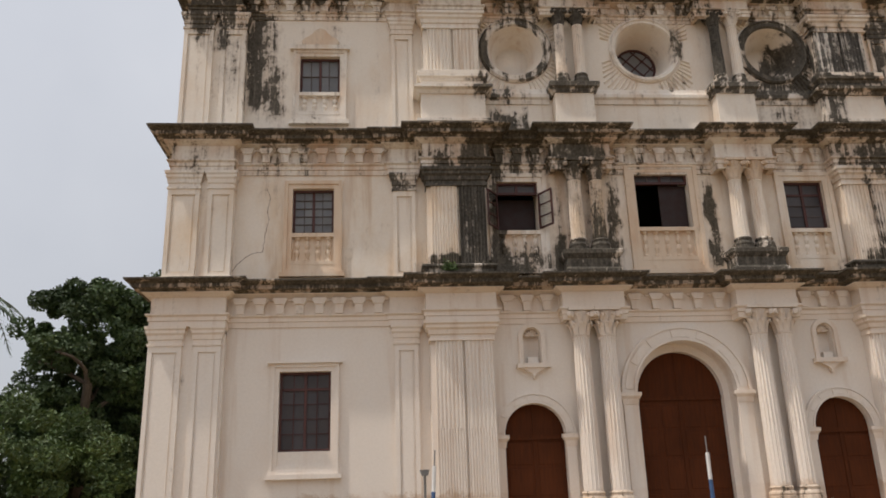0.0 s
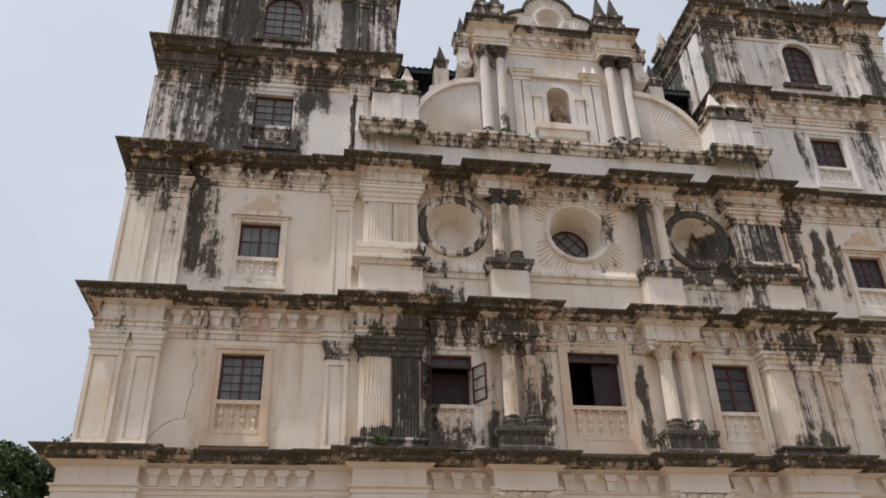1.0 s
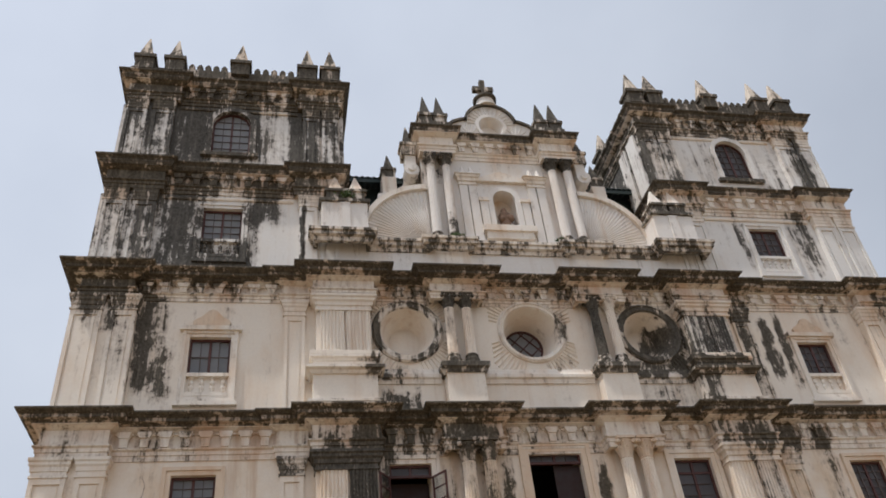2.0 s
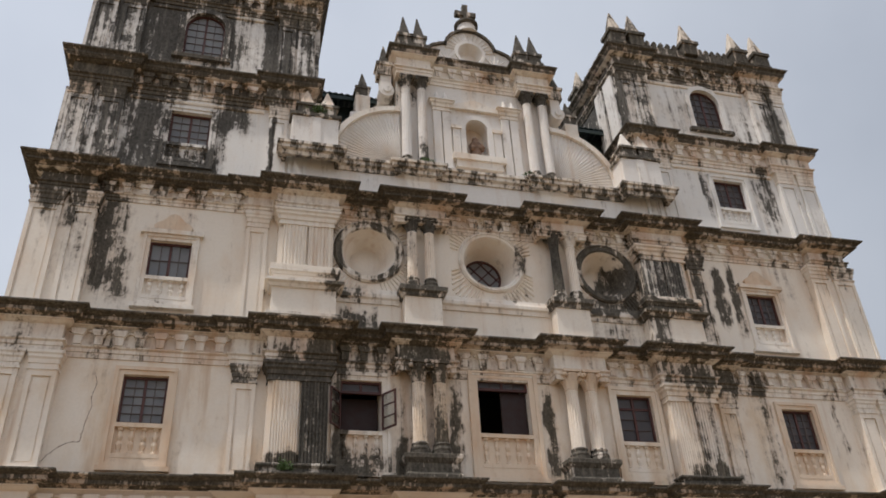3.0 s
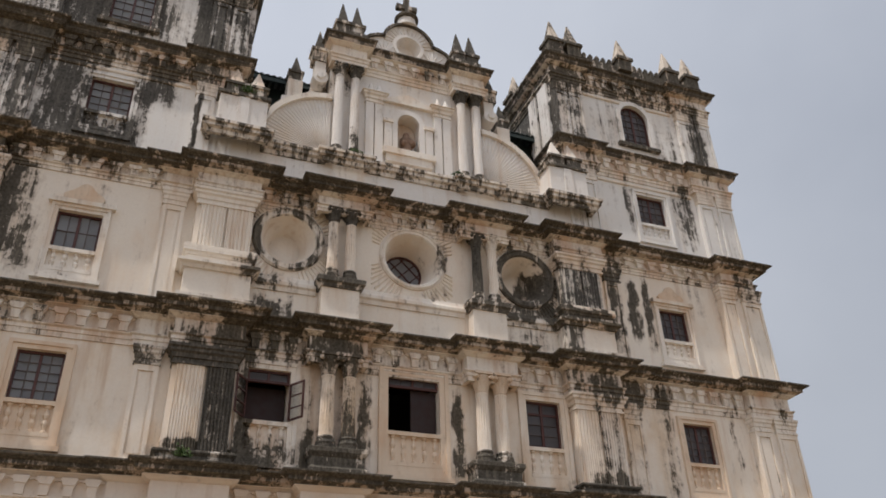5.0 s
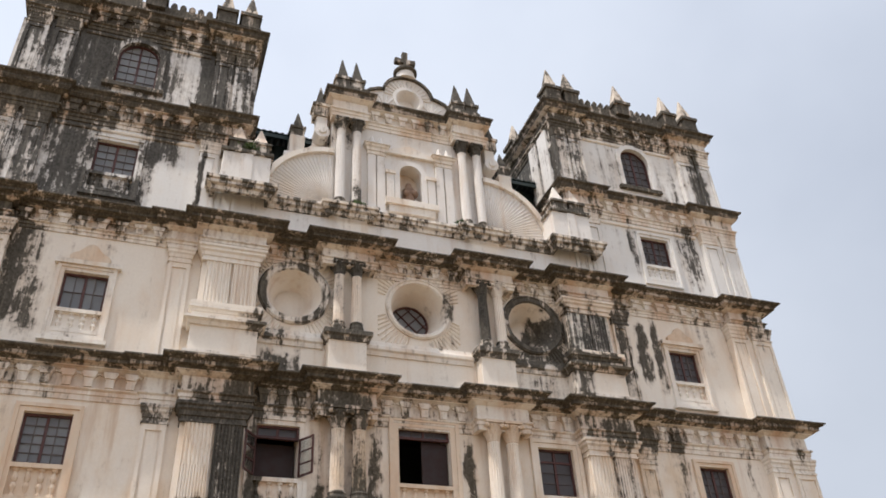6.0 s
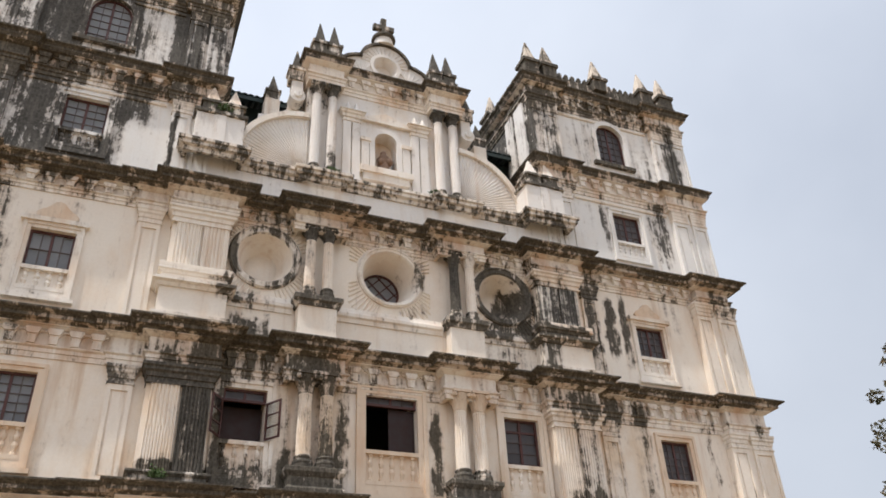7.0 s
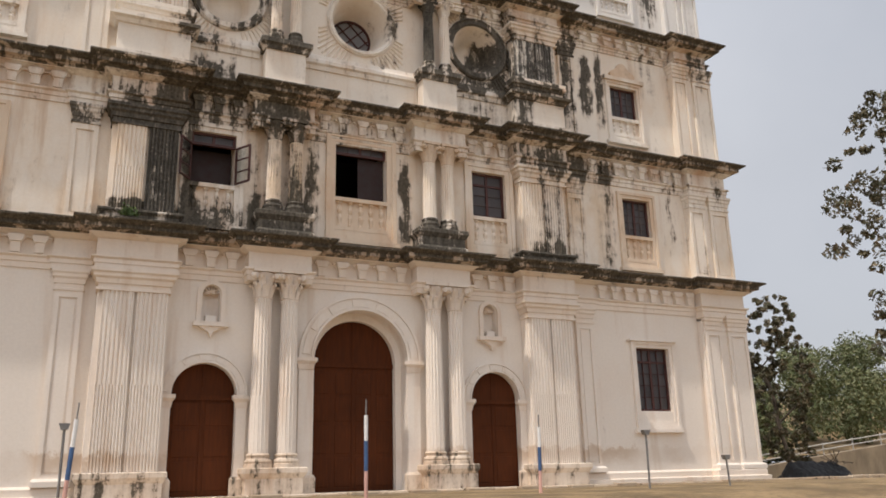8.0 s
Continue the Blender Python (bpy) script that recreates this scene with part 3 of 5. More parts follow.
def balustrade(x0, x1, z0, z1, parent, n=5, y=-0.02, mat=None):
    mat = mat or M_ORANGE
    rail = 0.11
    bm = bmesh.new()
    box(bm, x0, x1, y - 0.05, y + 0.16, z1 - rail, z1)
    box(bm, x0, x1, y - 0.05, y + 0.16, z0, z0 + rail)
    box(bm, x0, x1, y + 0.075, y + 0.30, z0, z1)
    b = part("balustrade", bm, mat, parent, "ochre-washed plaster balustrade")
    h = z1 - z0 - 2 * rail
    key = round(h, 2), mat.name
    for i in range(n):
        at = (x0 + (i + 0.5) * (x1 - x0) / n, y + 0.06, z0 + rail)
        if key not in BALUSTERS:
            BALUSTERS[key] = part("baluster", baluster_mesh(h), mat, parent, loc=at)
        else:
            again(BALUSTERS[key], at, parent)


def sash(x0, x1, z0, z1, y, parent, cols=4, rows=5, leaves=2, glass=True, top=None, transom=None, red=False, pale=None):
    """Timber window > frame, bars, panes."""
    pale = pale or M_GLASS
    f = 0.065
    outer = top if top else rect(x0, x1, z0, z1)
    cx, cz = (x0 + x1) / 2, (z0 + z1) / 2
    sx, sz = 1 - 2 * f / (x1 - x0), 1 - 2 * f / (z1 - z0)
    inner = [(cx + (x - cx) * sx, cz + (z - cz) * sz) for x, z in outer]
    fr = part("frame", band(inner, outer, y - 0.05, y + 0.05), M_WOOD, parent, "red-brown timber window frame")
    xs = [x0 + f + (x1 - x0 - 2 * f) * i / cols for i in range(cols + 1)]
    zs = [z0 + f + (z1 - z0 - 2 * f) * j / rows for j in range(rows + 1)]
    for i in range(1, cols):
        w = 0.036 if leaves == 2 and 2 * i == cols else 0.011
        part("glazing_bar", boxm(xs[i] - w, xs[i] + w, y - 0.035, y + 0.03, z0 + f, z1 - f * 0.6), M_WOOD if w > 0.02 or red else M_BAR, parent)
    for j in range(1, rows):
        w = 0.032 if transom == j else 0.009
        part("glazing_bar", boxm(x0 + f * 0.7, x1 - f * 0.7, y - 0.03, y + 0.025, zs[j] - w, zs[j] + w), M_WOOD if w > 0.02 or red else M_BAR, parent)
    if top:
        bm = bmesh.new()
        prism(bm, inner, y + 0.004, y + 0.012)
        part("pane", bm, pale, parent, "dusty grey window glass")
    elif glass:
        pw, ph = (xs[1] - xs[0]) / 2, (zs[1] - zs[0]) / 2
        first = None
        for i in range(cols):
            for j in range(rows):
                at = ((xs[i] + xs[i + 1]) / 2, y + 0.01, (zs[j] + zs[j + 1]) / 2)
                if first is None:
                    first = part("pane", boxm(-pw, pw, -0.004, 0.004, -ph, ph), pale, parent, loc=at)
                    g = first
                else:
                    g = again(first, at, parent)
                g.rotation_euler = (random.uniform(-0.05, 0.05), 0, random.uniform(-0.05, 0.05))
    return fr


def surround(x0, x1, z0, z1, w, parent_name="window", mat=None, sill=True, lintel=0.0, label=""):
    """Raised plaster architrave round an opening."""
    mat = mat or M_ORANGE
    inner = rect(x0, x1, z0, z1)
    mid = rect(x0 - w * .55, x1 + w * .55, z0 - w * .55, z1 + w * .55)
    bm = band(inner, mid, -0.06, 0.0)
    me = bpy.data.meshes.new("t")
    b2 = band(mid, rect(x0 - w, x1 + w, z0 - w, z1 + w), -0.10, 0.0)
    b2.to_mesh(me)
    b2.free()
    bm.from_mesh(me)
    bpy.data.meshes.remove(me)
    if sill:
        box(bm, x0 - w - 0.08, x1 + w + 0.08, -0.16, 0.0, z0 - w - 0.12, z0 - w - 0.002)
    if lintel:
        box(bm, x0 - w - 0.1, x1 + w + 0.1, -0.17, 0.0, z1 + w + 0.002, z1 + w + lintel)
    return part(parent_name, bm, mat, church, label)


T = 0.75   # wall thickness

# storey walls with their openings
win1 = [rect(-10.588, -9.275, 2.165, 4.161), rect(9.275, 10.588, 2.165, 4.161)]
doors1 = [arched(-1.34, 1.34, 0.02, 3.45, 20), arched(-4.86, -3.30, 0.02, 2.44, 16), arched(3.30, 4.86, 0.02, 2.44, 16)]
niches1 = [arched(s * 4.02 - 0.22, s * 4.02 + 0.22, 4.25, 4.98, 10) for s in (-1, 1)]
outer1 = rect(-13.70, 13.70, -0.3, C[1] - 0.1)
part("wall", pierced(outer1, win1 + doors1 + niches1, 0.0, T), M_WALL1, church, "clean whitewashed ground-storey wall")

win2 = []
for s in (-1, 1):
    a, b = sorted((s * 9.256, s * 10.38))
    win2.append(rect(a, b, 7.02, 9.218))
    a, b = sorted((s * 3.58, s * 4.74))
    win2.append(rect(a, b, 7.05, 9.40))
win2.append(rect(-0.78, 0.78, 7.05, 9.68))
part("wall", pierced(rect(-13.45, 13.45, C[1] - 0.1, C[2] - 0.1), win2, 0.0, T), M_WALL2, church, "ochre-stained second-storey wall")

OC = [(-3.95, 13.66), (0.0, 13.68), (3.95, 13.66)]
win3 = [arc(cx, cz, 0.90, 0, 360, 40)[:-1] for cx, cz in OC]
for s in (-1, 1):
    a, b = sorted((s * 9.13, s * 10.28))
    win3.append(rect(a, b, 11.48, 13.37))
part("wall", pierced(rect(-13.25, 13.25, C[2] - 0.1, C[3] - 0.1), win3, 0.0, T), M_WALL3, church, "third-storey wall with three round openings")

# flanks and back of the body; inside, near-black boxes added to paint its shade
for s in (-1, 1):
    a, b = sorted((s * 13.2, s * 12.5))
    part("side_wall", boxm(a, b, T, 30, -0.3, C[3] - 0.1), M_WALL3, church)
    a, b = sorted((s * 13.68, s * 12.6))
    part("side_wall", boxm(a, b, T + 0.002, 9.0, -0.3, C[1] - 0.12), M_WALL1, church)
    a, b = sorted((s * 13.43, s * 12.6))
    part("side_wall", boxm(a, b, T + 0.002, 8.9, C[1] - 0.12, C[2] - 0.12), M_WALL2, church)
part("back_wall", boxm(-13.2, 13.2, 30, 30.6, -0.3, C[3] + 1), M_WALL3, church)
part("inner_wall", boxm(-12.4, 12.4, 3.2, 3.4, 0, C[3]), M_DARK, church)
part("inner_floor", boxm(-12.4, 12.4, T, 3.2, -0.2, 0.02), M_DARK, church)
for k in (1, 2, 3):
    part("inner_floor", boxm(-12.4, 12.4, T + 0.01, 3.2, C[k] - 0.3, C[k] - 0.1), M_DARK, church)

# entablatures
for k in (1, 2, 3):
    w = HALF[k - 1]
    e = entablature(facade_path(w), C[k], M_TRIM1 if k == 1 else M_FRIEZE, 0.60, 0.74 if k == 3 else 1.0)
    runs = [(-11.9, -7.8, 0.0), (7.8, 11.9, 0.0), (-1.45, 1.45, 0.0), (-4.9, -3.3, 0.0), (3.3, 4.9, 0.0)]
    corbels(C[k], runs, e, M_TRIM1 if k == 1 else M_FRIEZE, 0.74 if k == 3 else 1.0)

# pilasters, storey by storey
for k, (w, mat) in enumerate(zip((13.87, 13.68, 13.58), (M_WALL1, M_WALL2, M_WALL3))):
    z0, z1 = C[k] + (0.36 if k == 0 else 0.1), C[k + 1] - (0.85 if k == 2 else 1.08)
    for s in (-1, 1):
        for x0, x1, d in ((w - 0.84, w, 0.30), (12.05 - 0.12 * k, 12.73 - 0.12 * k, 0.30), (7.02, 7.64, 0.10)):
            a, b = sorted((s * x0, s * x1))
            panel_pilaster(a, b, z0, z1 - 0.5, d, mat)
            cap_block(a, b, z1 + 0.02, d, M_TRIM1 if k == 0 else M_STONE if (k == 1 and s < 0 or k == 2 and s > 0) and x0 < 8 else M_TRIM, ov=0.10)
            bm = bmesh.new()
            sweep(bm, [(a, 0), (a, -d), (b, -d), (b, 0)], [(-0.05, z0 - 0.02), (0.09, z0 - 0.02), (0.09, z0 + 0.1), (0.04, z0 + 0.16), (-0.05, z0 + 0.16)])
            part("pilaster_base", bm, mat, church)
        a, b = sorted((s * 11.98, s * (w - 0.02)))
        part("corner_backing", boxm(a, b, -0.21, 0.0, z0, z1 + 0.03), mat, church)
        # wide fluted pilaster pair on a plain backing
        foot = C[k] + (0.62 if k == 0 else 0.45 if k == 1 else 1.95)
        a, b = sorted((s * 6.72, s * 5.08))
        part("pilaster_backing", boxm(a, b, -0.34, 0.0, foot, z1 - 0.5), mat, church)
        for x0, x1 in ((5.12, 5.83), (5.90, 6.60)):
            a, b = sorted((s * x0, s * x1))
            if k == 2:
                fluted_front(a, b, foot, z1 - 0.5, 0.45, 7, mat if s < 0 else M_STRIPE, back=-0.33)
            else:
                if k == 1 and ((s < 0 and x0 < 5.5) or (s > 0 and x0 > 5.5)):
                    fluted_front(a, b, foot, z1 - 0.5, 0.45, 8, M_MOULD if s < 0 else M_TRIM, back=-0.33)
                    continue
                zm = foot + 0.42 * (z1 - foot)
                fluted_front(a, b, foot, zm, 0.45, 10, mat, back=-0.33)
                fluted_front(a, b, zm, z1 - 0.5, 0.45, 7, mat, back=-0.33)
        a, b = sorted((s * 6.72, s * 5.08))
        cap_block(a, b, z1 + 0.02, 0.45, M_TRIM1 if k == 0 else M_MOULD if k == 1 and s < 0 else M_TRIM)
        plinth_block(a - 0.06, b + 0.06, C[k] - (0.3 if k == 0 else -0.1), foot, 0.50, (M_FOOT, M_STONE, M_WALL3)[k])
        if k == 2:
            for zc, o, hh in ((12.42, 0.13, 0.2), (12.02, 0.24, 0.24), (11.0, 0.16, 0.22)):
                bm = bmesh.new()
                sweep(bm, [(a - 0.06, 0.0), (a - 0.06, -0.50), (b + 0.06, -0.50), (b + 0.06, 0.0)],
                      [(-0.03, zc - hh / 2), (o * 0.4, zc - hh / 2), (o * 0.6, zc - hh * 0.15), (o, zc + hh * 0.05), (o, zc + hh * 0.4), (o * 0.7, zc + hh / 2), (-0.03, zc + hh / 2)])
                part("pedestal_moulding", bm, M_TRIM if s < 0 else M_FRIEZE, church)

# plinth course of the ground storey
bm = bmesh.new()
sweep(bm, mirror_path([(-13.85, 7.0), (-13.85, -0.32), (-11.95, -0.32), (-11.95, 0.0), (-6.9, 0.0)])[:5], [(-0.1, -0.3), (0.16, -0.3), (0.16, 0.12), (0.08, 0.14), (0.08, 0.30), (0.02, 0.36), (-0.1, 0.36)])
part("plinth", bm, M_TRIM1, church)
bm = bmesh.new()
sweep(bm, [(6.9, 0.0), (11.95, 0.0), (11.95, -0.32), (13.85, -0.32), (13.85, 7.0)], [(-0.1, -0.3), (0.16, -0.3), (0.16, 0.12), (0.08, 0.14), (0.08, 0.30), (0.02, 0.36), (-0.1, 0.36)])
part("plinth", bm, M_TRIM1, church)
bm = bmesh.new()
box(bm, -6.9, 6.9, -1.3, 0.05, -0.4, 0.02)
box(bm, -6.9, 6.9, -1.7, -1.3, -0.4, -0.12)
part("step", bm, M_FOOT, church, "worn laterite steps before the doors")

# settlement crack that runs from a pilaster foot up beside the window
bm = bmesh.new()
crack = [(-11.95, 6.85), (-11.82, 7.05), (-11.5, 7.33), (-11.15, 7.42), (-11.08, 7.95), (-11.02, 8.3), (-11.06, 8.6), (-11.0, 8.95), (-11.12, 9.3)]
fine_path = []
for (xa, za), (xb, zb) in zip(crack, crack[1:]):
    for i in range(6):
        t = i / 6
        fine_path.append((xa + (xb - xa) * t + random.uniform(-0.018, 0.018), za + (zb - za) * t + random.uniform(-0.018, 0.018)))
for k, ((xa, za), (xb, zb)) in enumerate(zip(fine_path, fine_path[1:])):
    d = math.hypot(xb - xa, zb - za)
    wd = random.uniform(0.004, 0.010)
    ox, oz = -(zb - za) / d * wd, (xb - xa) / d * wd
    prism(bm, [(xa - ox, za - oz), (xb - ox, zb - oz), (xb + ox, zb + oz), (xa + ox, za + oz)], -0.005, 0.004)
part("crack", bm, M_STAT, church, "thin brown crack in the plaster")

# coupled columns
for s in (-1, 1):
    plinth_block(min(s * 1.72, s * 3.08), max(s * 1.72, s * 3.08), -0.3, 0.66, 0.54, M_FOOT)
    for x in (2.06, 2.75):
        fluted_column(s * x, -0.28, 0.66, C[1] - 0.76, 0.245, M_WALL1, 0.78, cap_mat=M_TRIM1)
    plinth_block(min(s * 1.62, s * 2.98), max(s * 1.62, s * 2.98), C[1] + 0.1, C[1] + 0.82, 0.54, M_LEDGE)
    for x in (2.0, 2.6):
        fluted_column(s * x, -0.34, C[1] + 0.82, C[2] - 0.80, 0.20, M_WALL2, 0.62, cap_mat=M_FRIEZE if s < 0 else M_ORANGE)
    plinth_block(min(s * 1.85, s * 2.92), max(s * 1.85, s * 2.92), C[2] + 0.1, C[2] + 1.62, 0.42, M_WALL3, label="white column pedestal")
    bm = bmesh.new()
    pa, pb = sorted((s * 1.83, s * 2.94))
    sweep(bm, [(pa, 0.0), (pa, -0.44), (pb, -0.44), (pb, 0.0)], [(-0.03, 12.0), (0.06, 12.0), (0.1, 12.1), (0.17, 12.16), (0.17, 12.30), (0.1, 12.345), (-0.03, 12.345)])
    part("pedestal_moulding", bm, M_STONE, church)
    for x in (2.10, 2.65):
        black = s > 0 and x < 2.3
        fluted_column(s * x, -0.30, C[2] + 1.62, C[3] - 0.62, 0.165, M_MOULD if black else M_WALL3, 0.52, cap_mat=M_TRIM if s > 0 and not black else M_MOULD)

# dado mouldings of the third storey
for x0, x1 in ((-4.98, -3.05), (-1.72, 1.72), (3.05, 4.98)):
    bm = bmesh.new()
    sweep(bm, [(x0, 0.0), (x1, 0.0)], [(-0.05, 11.85), (0.05, 11.85), (0.07, 11.98), (0.13, 12.03), (0.13, 12.13), (0.09, 12.2), (0.05, 12.33), (-0.05, 12.36)])
    part("dado_moulding", bm, M_TRIM, church)

# windows
for s in (-1, 1):
    a, b = sorted((s * 9.275, s * 10.588))
    w = surround(a, b, 2.165 - 0.35, 4.161, 0.20, mat=M_WALL1, sill=True, lintel=0.06, label="tall barred ground-floor window in a plain surround")
    part("apron", boxm(a, b, -0.02, 0.3, 1.815, 2.163), M_WALL1, w)
    sash(a, b, 2.165, 4.161, 0.16, w, 4, 5, transom=4, red=True)
    a, b = sorted((s * 9.256, s * 10.38))
    w = surround(a, b, 7.02, 9.218, 0.22, mat=M_ORANGE, label="leaded window over a small balustrade in an ochre surround")
    sash(a, b, 7.92, 9.218, 0.14, w, 4, 5, pale=M_PALE if s < 0 else M_GLASS)
    balustrade(a, b, 7.02, 7.92, w, 4)
    a, b = sorted((s * 9.13, s * 10.28))
    w = surround(a, b, 11.48, 13.37, 0.19, mat=M_TRIM, lintel=0.14, label="window with balustrade and a broken ornamental crest")
    sash(a, b, 12.22, 13.37, 0.14, w, 4, 2 if s < 0 else 4, pale=M_PALE if s < 0 else M_GLASS)
    balustrade(a, b, 11.48, 12.2, w, 4, mat=M_TRIM)
    c = (a + b) / 2
    bm = bmesh.new()
    prism(bm, [(c - 0.55, 13.71)] + [(c + 0.5 * math.cos(radians(t)) * (1 + 0.12 * math.sin(radians(5 * t))), 13.72 + 0.5 * math.sin(radians(t)) * (1 + 0.15 * math.cos(radians(4 * t)))) for t in range(180, -1, -15)] + [(c + 0.55, 13.71)], -0.10, 0.01)
    part("crest", bm, M_ORANGE, w, "broken ochre plaster crest")
a, b = 3.58, 4.74
w = surround(a, b, 7.05, 9.40, 0.26, mat=M_WALL2, label="closed two-leaf window over a balustrade")
sash(a, b, 7.97, 9.40, 0.14, w, 2, 4, transom=3)
balustrade(a, b, 7.05, 7.95, w, 4, mat=M_WALL2)
w = surround(-b, -a, 7.05, 9.40, 0.24, mat=M_TRIM, label="open window with glazed leaves swung outwards")
sash(-b, -a, 9.05, 9.40, 0.10, w, 2, 1)
balustrade(-b, -a, 7.05, 7.95, w, 4, mat=M_TRIM)
part("inner_shutter", boxm(-b + 0.02, -a - 0.02, 0.5, 0.56, 7.95, 9.05), M_SHUT, w, "dark red inner shutter")


def leaf(xh, ang):
    """A glazed window leaf swung out on its hinge."""
    bm = bmesh.new()
    for x0, x1, z0, z1 in ((0, .05, 0, 1.05), (.50, .55, 0, 1.05), (.05, .5, 0, .05), (.05, .5, 1.0, 1.05), (.05, .5, .33, .36), (.05, .5, .67, .70)):
        box(bm, x0, x1, -0.02, 0.02, z0, z1)
    o = part("window_leaf", bm, M_WOOD, w, "open glazed window leaf", loc=(xh, -0.05, 7.98))
    o.rotation_euler = (0, 0, radians(ang))
    g = part("pane", boxm(.05, .5, -0.004, 0.004, .05, 1.0), M_CLEAR, w, loc=(xh, -0.05, 7.98))
    g.visible_shadow = False
    g.rotation_euler = (0, 0, radians(ang))


leaf(-b, 180 + 54)
leaf(-a, -58)
w = surround(-0.78, 0.78, 7.05, 9.68, 0.28, mat=M_ORANGE, label="central window with one dark leaf ajar above a balustrade")
sash(-0.78, 0.78, 9.36, 9.68, 0.12, w, 4, 1)
balustrade(-0.78, 0.78, 7.05, 8.02, w, 5, mat=M_ORANGE)
part("shutter_leaf", soft_box(-0.02, 0.76, 0.22, 0.28, 8.02, 9.36, 0.01), M_SHUT, w, "closed dark wooden leaf")


def rib_mesh(cx, cz, a, r0, r1, w0, w1, yb, yf, s=1):
    """A thin ridge that runs outwards from a centre."""
    bm = bmesh.new()
    ca, sa = math.cos(a), math.sin(a)
    v = []
    for r, wd in ((r0, w0), (r1, w1)):
        for k, y in ((-1, yb), (0, yf), (1, yb)):
            v.append(bm.verts.new((s * (cx + ca * r - sa * k * wd), y, cz + sa * r + ca * k * wd)))
    bm.faces.new((v[0], v[1], v[4], v[3])), bm.faces.new((v[1], v[2], v[5], v[4]))
    bm.faces.new((v[0], v[2], v[1])), bm.faces.new((v[3], v[4], v[5])), bm.faces.new((v[0], v[3], v[5], v[2]))
    return bm


# round openings with splayed reveals and corner sunbursts
def oculus(cx, cz, depth, r_in, glazed, mat, ring_mat, r_out=0.90):
    bm = bmesh.new()
    n = 40
    prof = [(r_out, -0.01), (r_out - 0.015, 0.03), (r_in, depth), (r_in, depth + 0.12)]
    rings = [[bm.verts.new((cx + r * math.cos(2 * math.pi * k / n), y, cz + r * math.sin(2 * math.pi * k / n))) for k in range(n)] for r, y in prof]
    for a, b in zip(rings, rings[1:]):
        for k in range(n):
            bm.faces.new((a[k], a[(k + 1) % n], b[(k + 1) % n], b[k]))
    if not glazed:
        bm.faces.new(rings[-1])
    o = part("oculus", bm, mat, church, "round window with a deep splayed plaster reveal", smoothed=True)
    bm = bmesh.new()
    prof = [(1.10, 0.0), (1.10, -0.06), (1.04, -0.11), (1.0, -0.07), (r_out + 0.04, -0.07), (r_out, -0.01)]
    rings = [[bm.verts.new((cx + r * math.cos(2 * math.pi * k / n), y, cz + r * math.sin(2 * math.pi * k / n))) for k in range(n)] for r, y in prof]
    for a, b in zip(rings, rings[1:]):
        for k in range(n):
            bm.faces.new((a[k], a[(k + 1) % n], b[(k + 1) % n], b[k]))
    part("ring", bm, ring_mat, o, "raised ring moulding")
    if glazed:
        y = depth + 0.1
        c = arc(cx, cz, r_in, 0, 360, 32)[:-1]
        part("frame", band(arc(cx, cz, r_in - 0.06, 0, 360, 32)[:-1], c, y - 0.05, y + 0.03), M_WOOD, o)
        for t in (-0.36, 0.0, 0.36):
            h = math.sqrt(max(0.0, (r_in - 0.03) ** 2 - t * t))
            for turn in (45, -45):
                bar = part("glazing_bar", boxm(t - 0.018, t + 0.018, -0.03, 0.0, -h, h), M_WOOD, o, loc=(cx, y - 0.004 * (turn > 0), cz))
                bar.rotation_euler = (0, radians(turn), 0)
        bm = bmesh.new()
        prism(bm, c, y + 0.01, y + 0.02)
        part("pane", bm, M_PALE, o)
    for q in range(4):
        for i in range(11):
            a = radians(90 * q + 18 + 54 * i / 10)
            ca, sa = math.cos(a), math.sin(a)
            r1 = min(1.34 / max(abs(ca), abs(sa)), 1.75)
            if r1 > 1.22:
                part("rib", rib_mesh(cx, cz, a, 1.15, r1, 0.02, 0.046, 0.004, -0.055), mat, o)


oculus(*OC[0], 0.66, 0.50, False, M_WALL3, M_LEDGE, 0.83)
oculus(*OC[1], 0.95, 0.66, True, M_WALL3, M_TRIM)
oculus(*OC[2], 0.70, 0.52, False, M_WALL3, M_STONE, 0.84)


# doors
def arched_door(x0, x1, zs, y, cols, label, leaf_rows):
    c, r = (x0 + x1) / 2, (x1 - x0) / 2
    bm = bmesh.new()
    prism(bm, arched(x0 - 0.02, x1 + 0.02, 0.02, zs, 20), y, y + 0.08)
    d = part("door", bm, M_DOOR, church, label)
    pw = (x1 - x0) / cols
    for i in range(cols):
        for z0, z1 in leaf_rows:
            a, b = x0 + i * pw + 0.08, x0 + (i + 1) * pw - 0.08
            bm = bmesh.new()
            box(bm, a, b, y - 0.015, y, z0, z1)
            bmesh.ops.bevel(bm, geom=[e for e in bm.edges if all(v.co.y < y - 0.01 for v in e.verts)], offset=0.012, segments=1, affect="EDGES")
            part("panel", bm, M_DOOR, d)
    part("meeting_rail", boxm(c - 0.03, c + 0.03, y - 0.022, y - 0.001, 0.02, zs + r * 0.97), M_DOOR, d)
    part("transom", boxm(x0, x1, y - 0.05, y - 0.002, zs - 0.12, zs), M_DOOR, d)


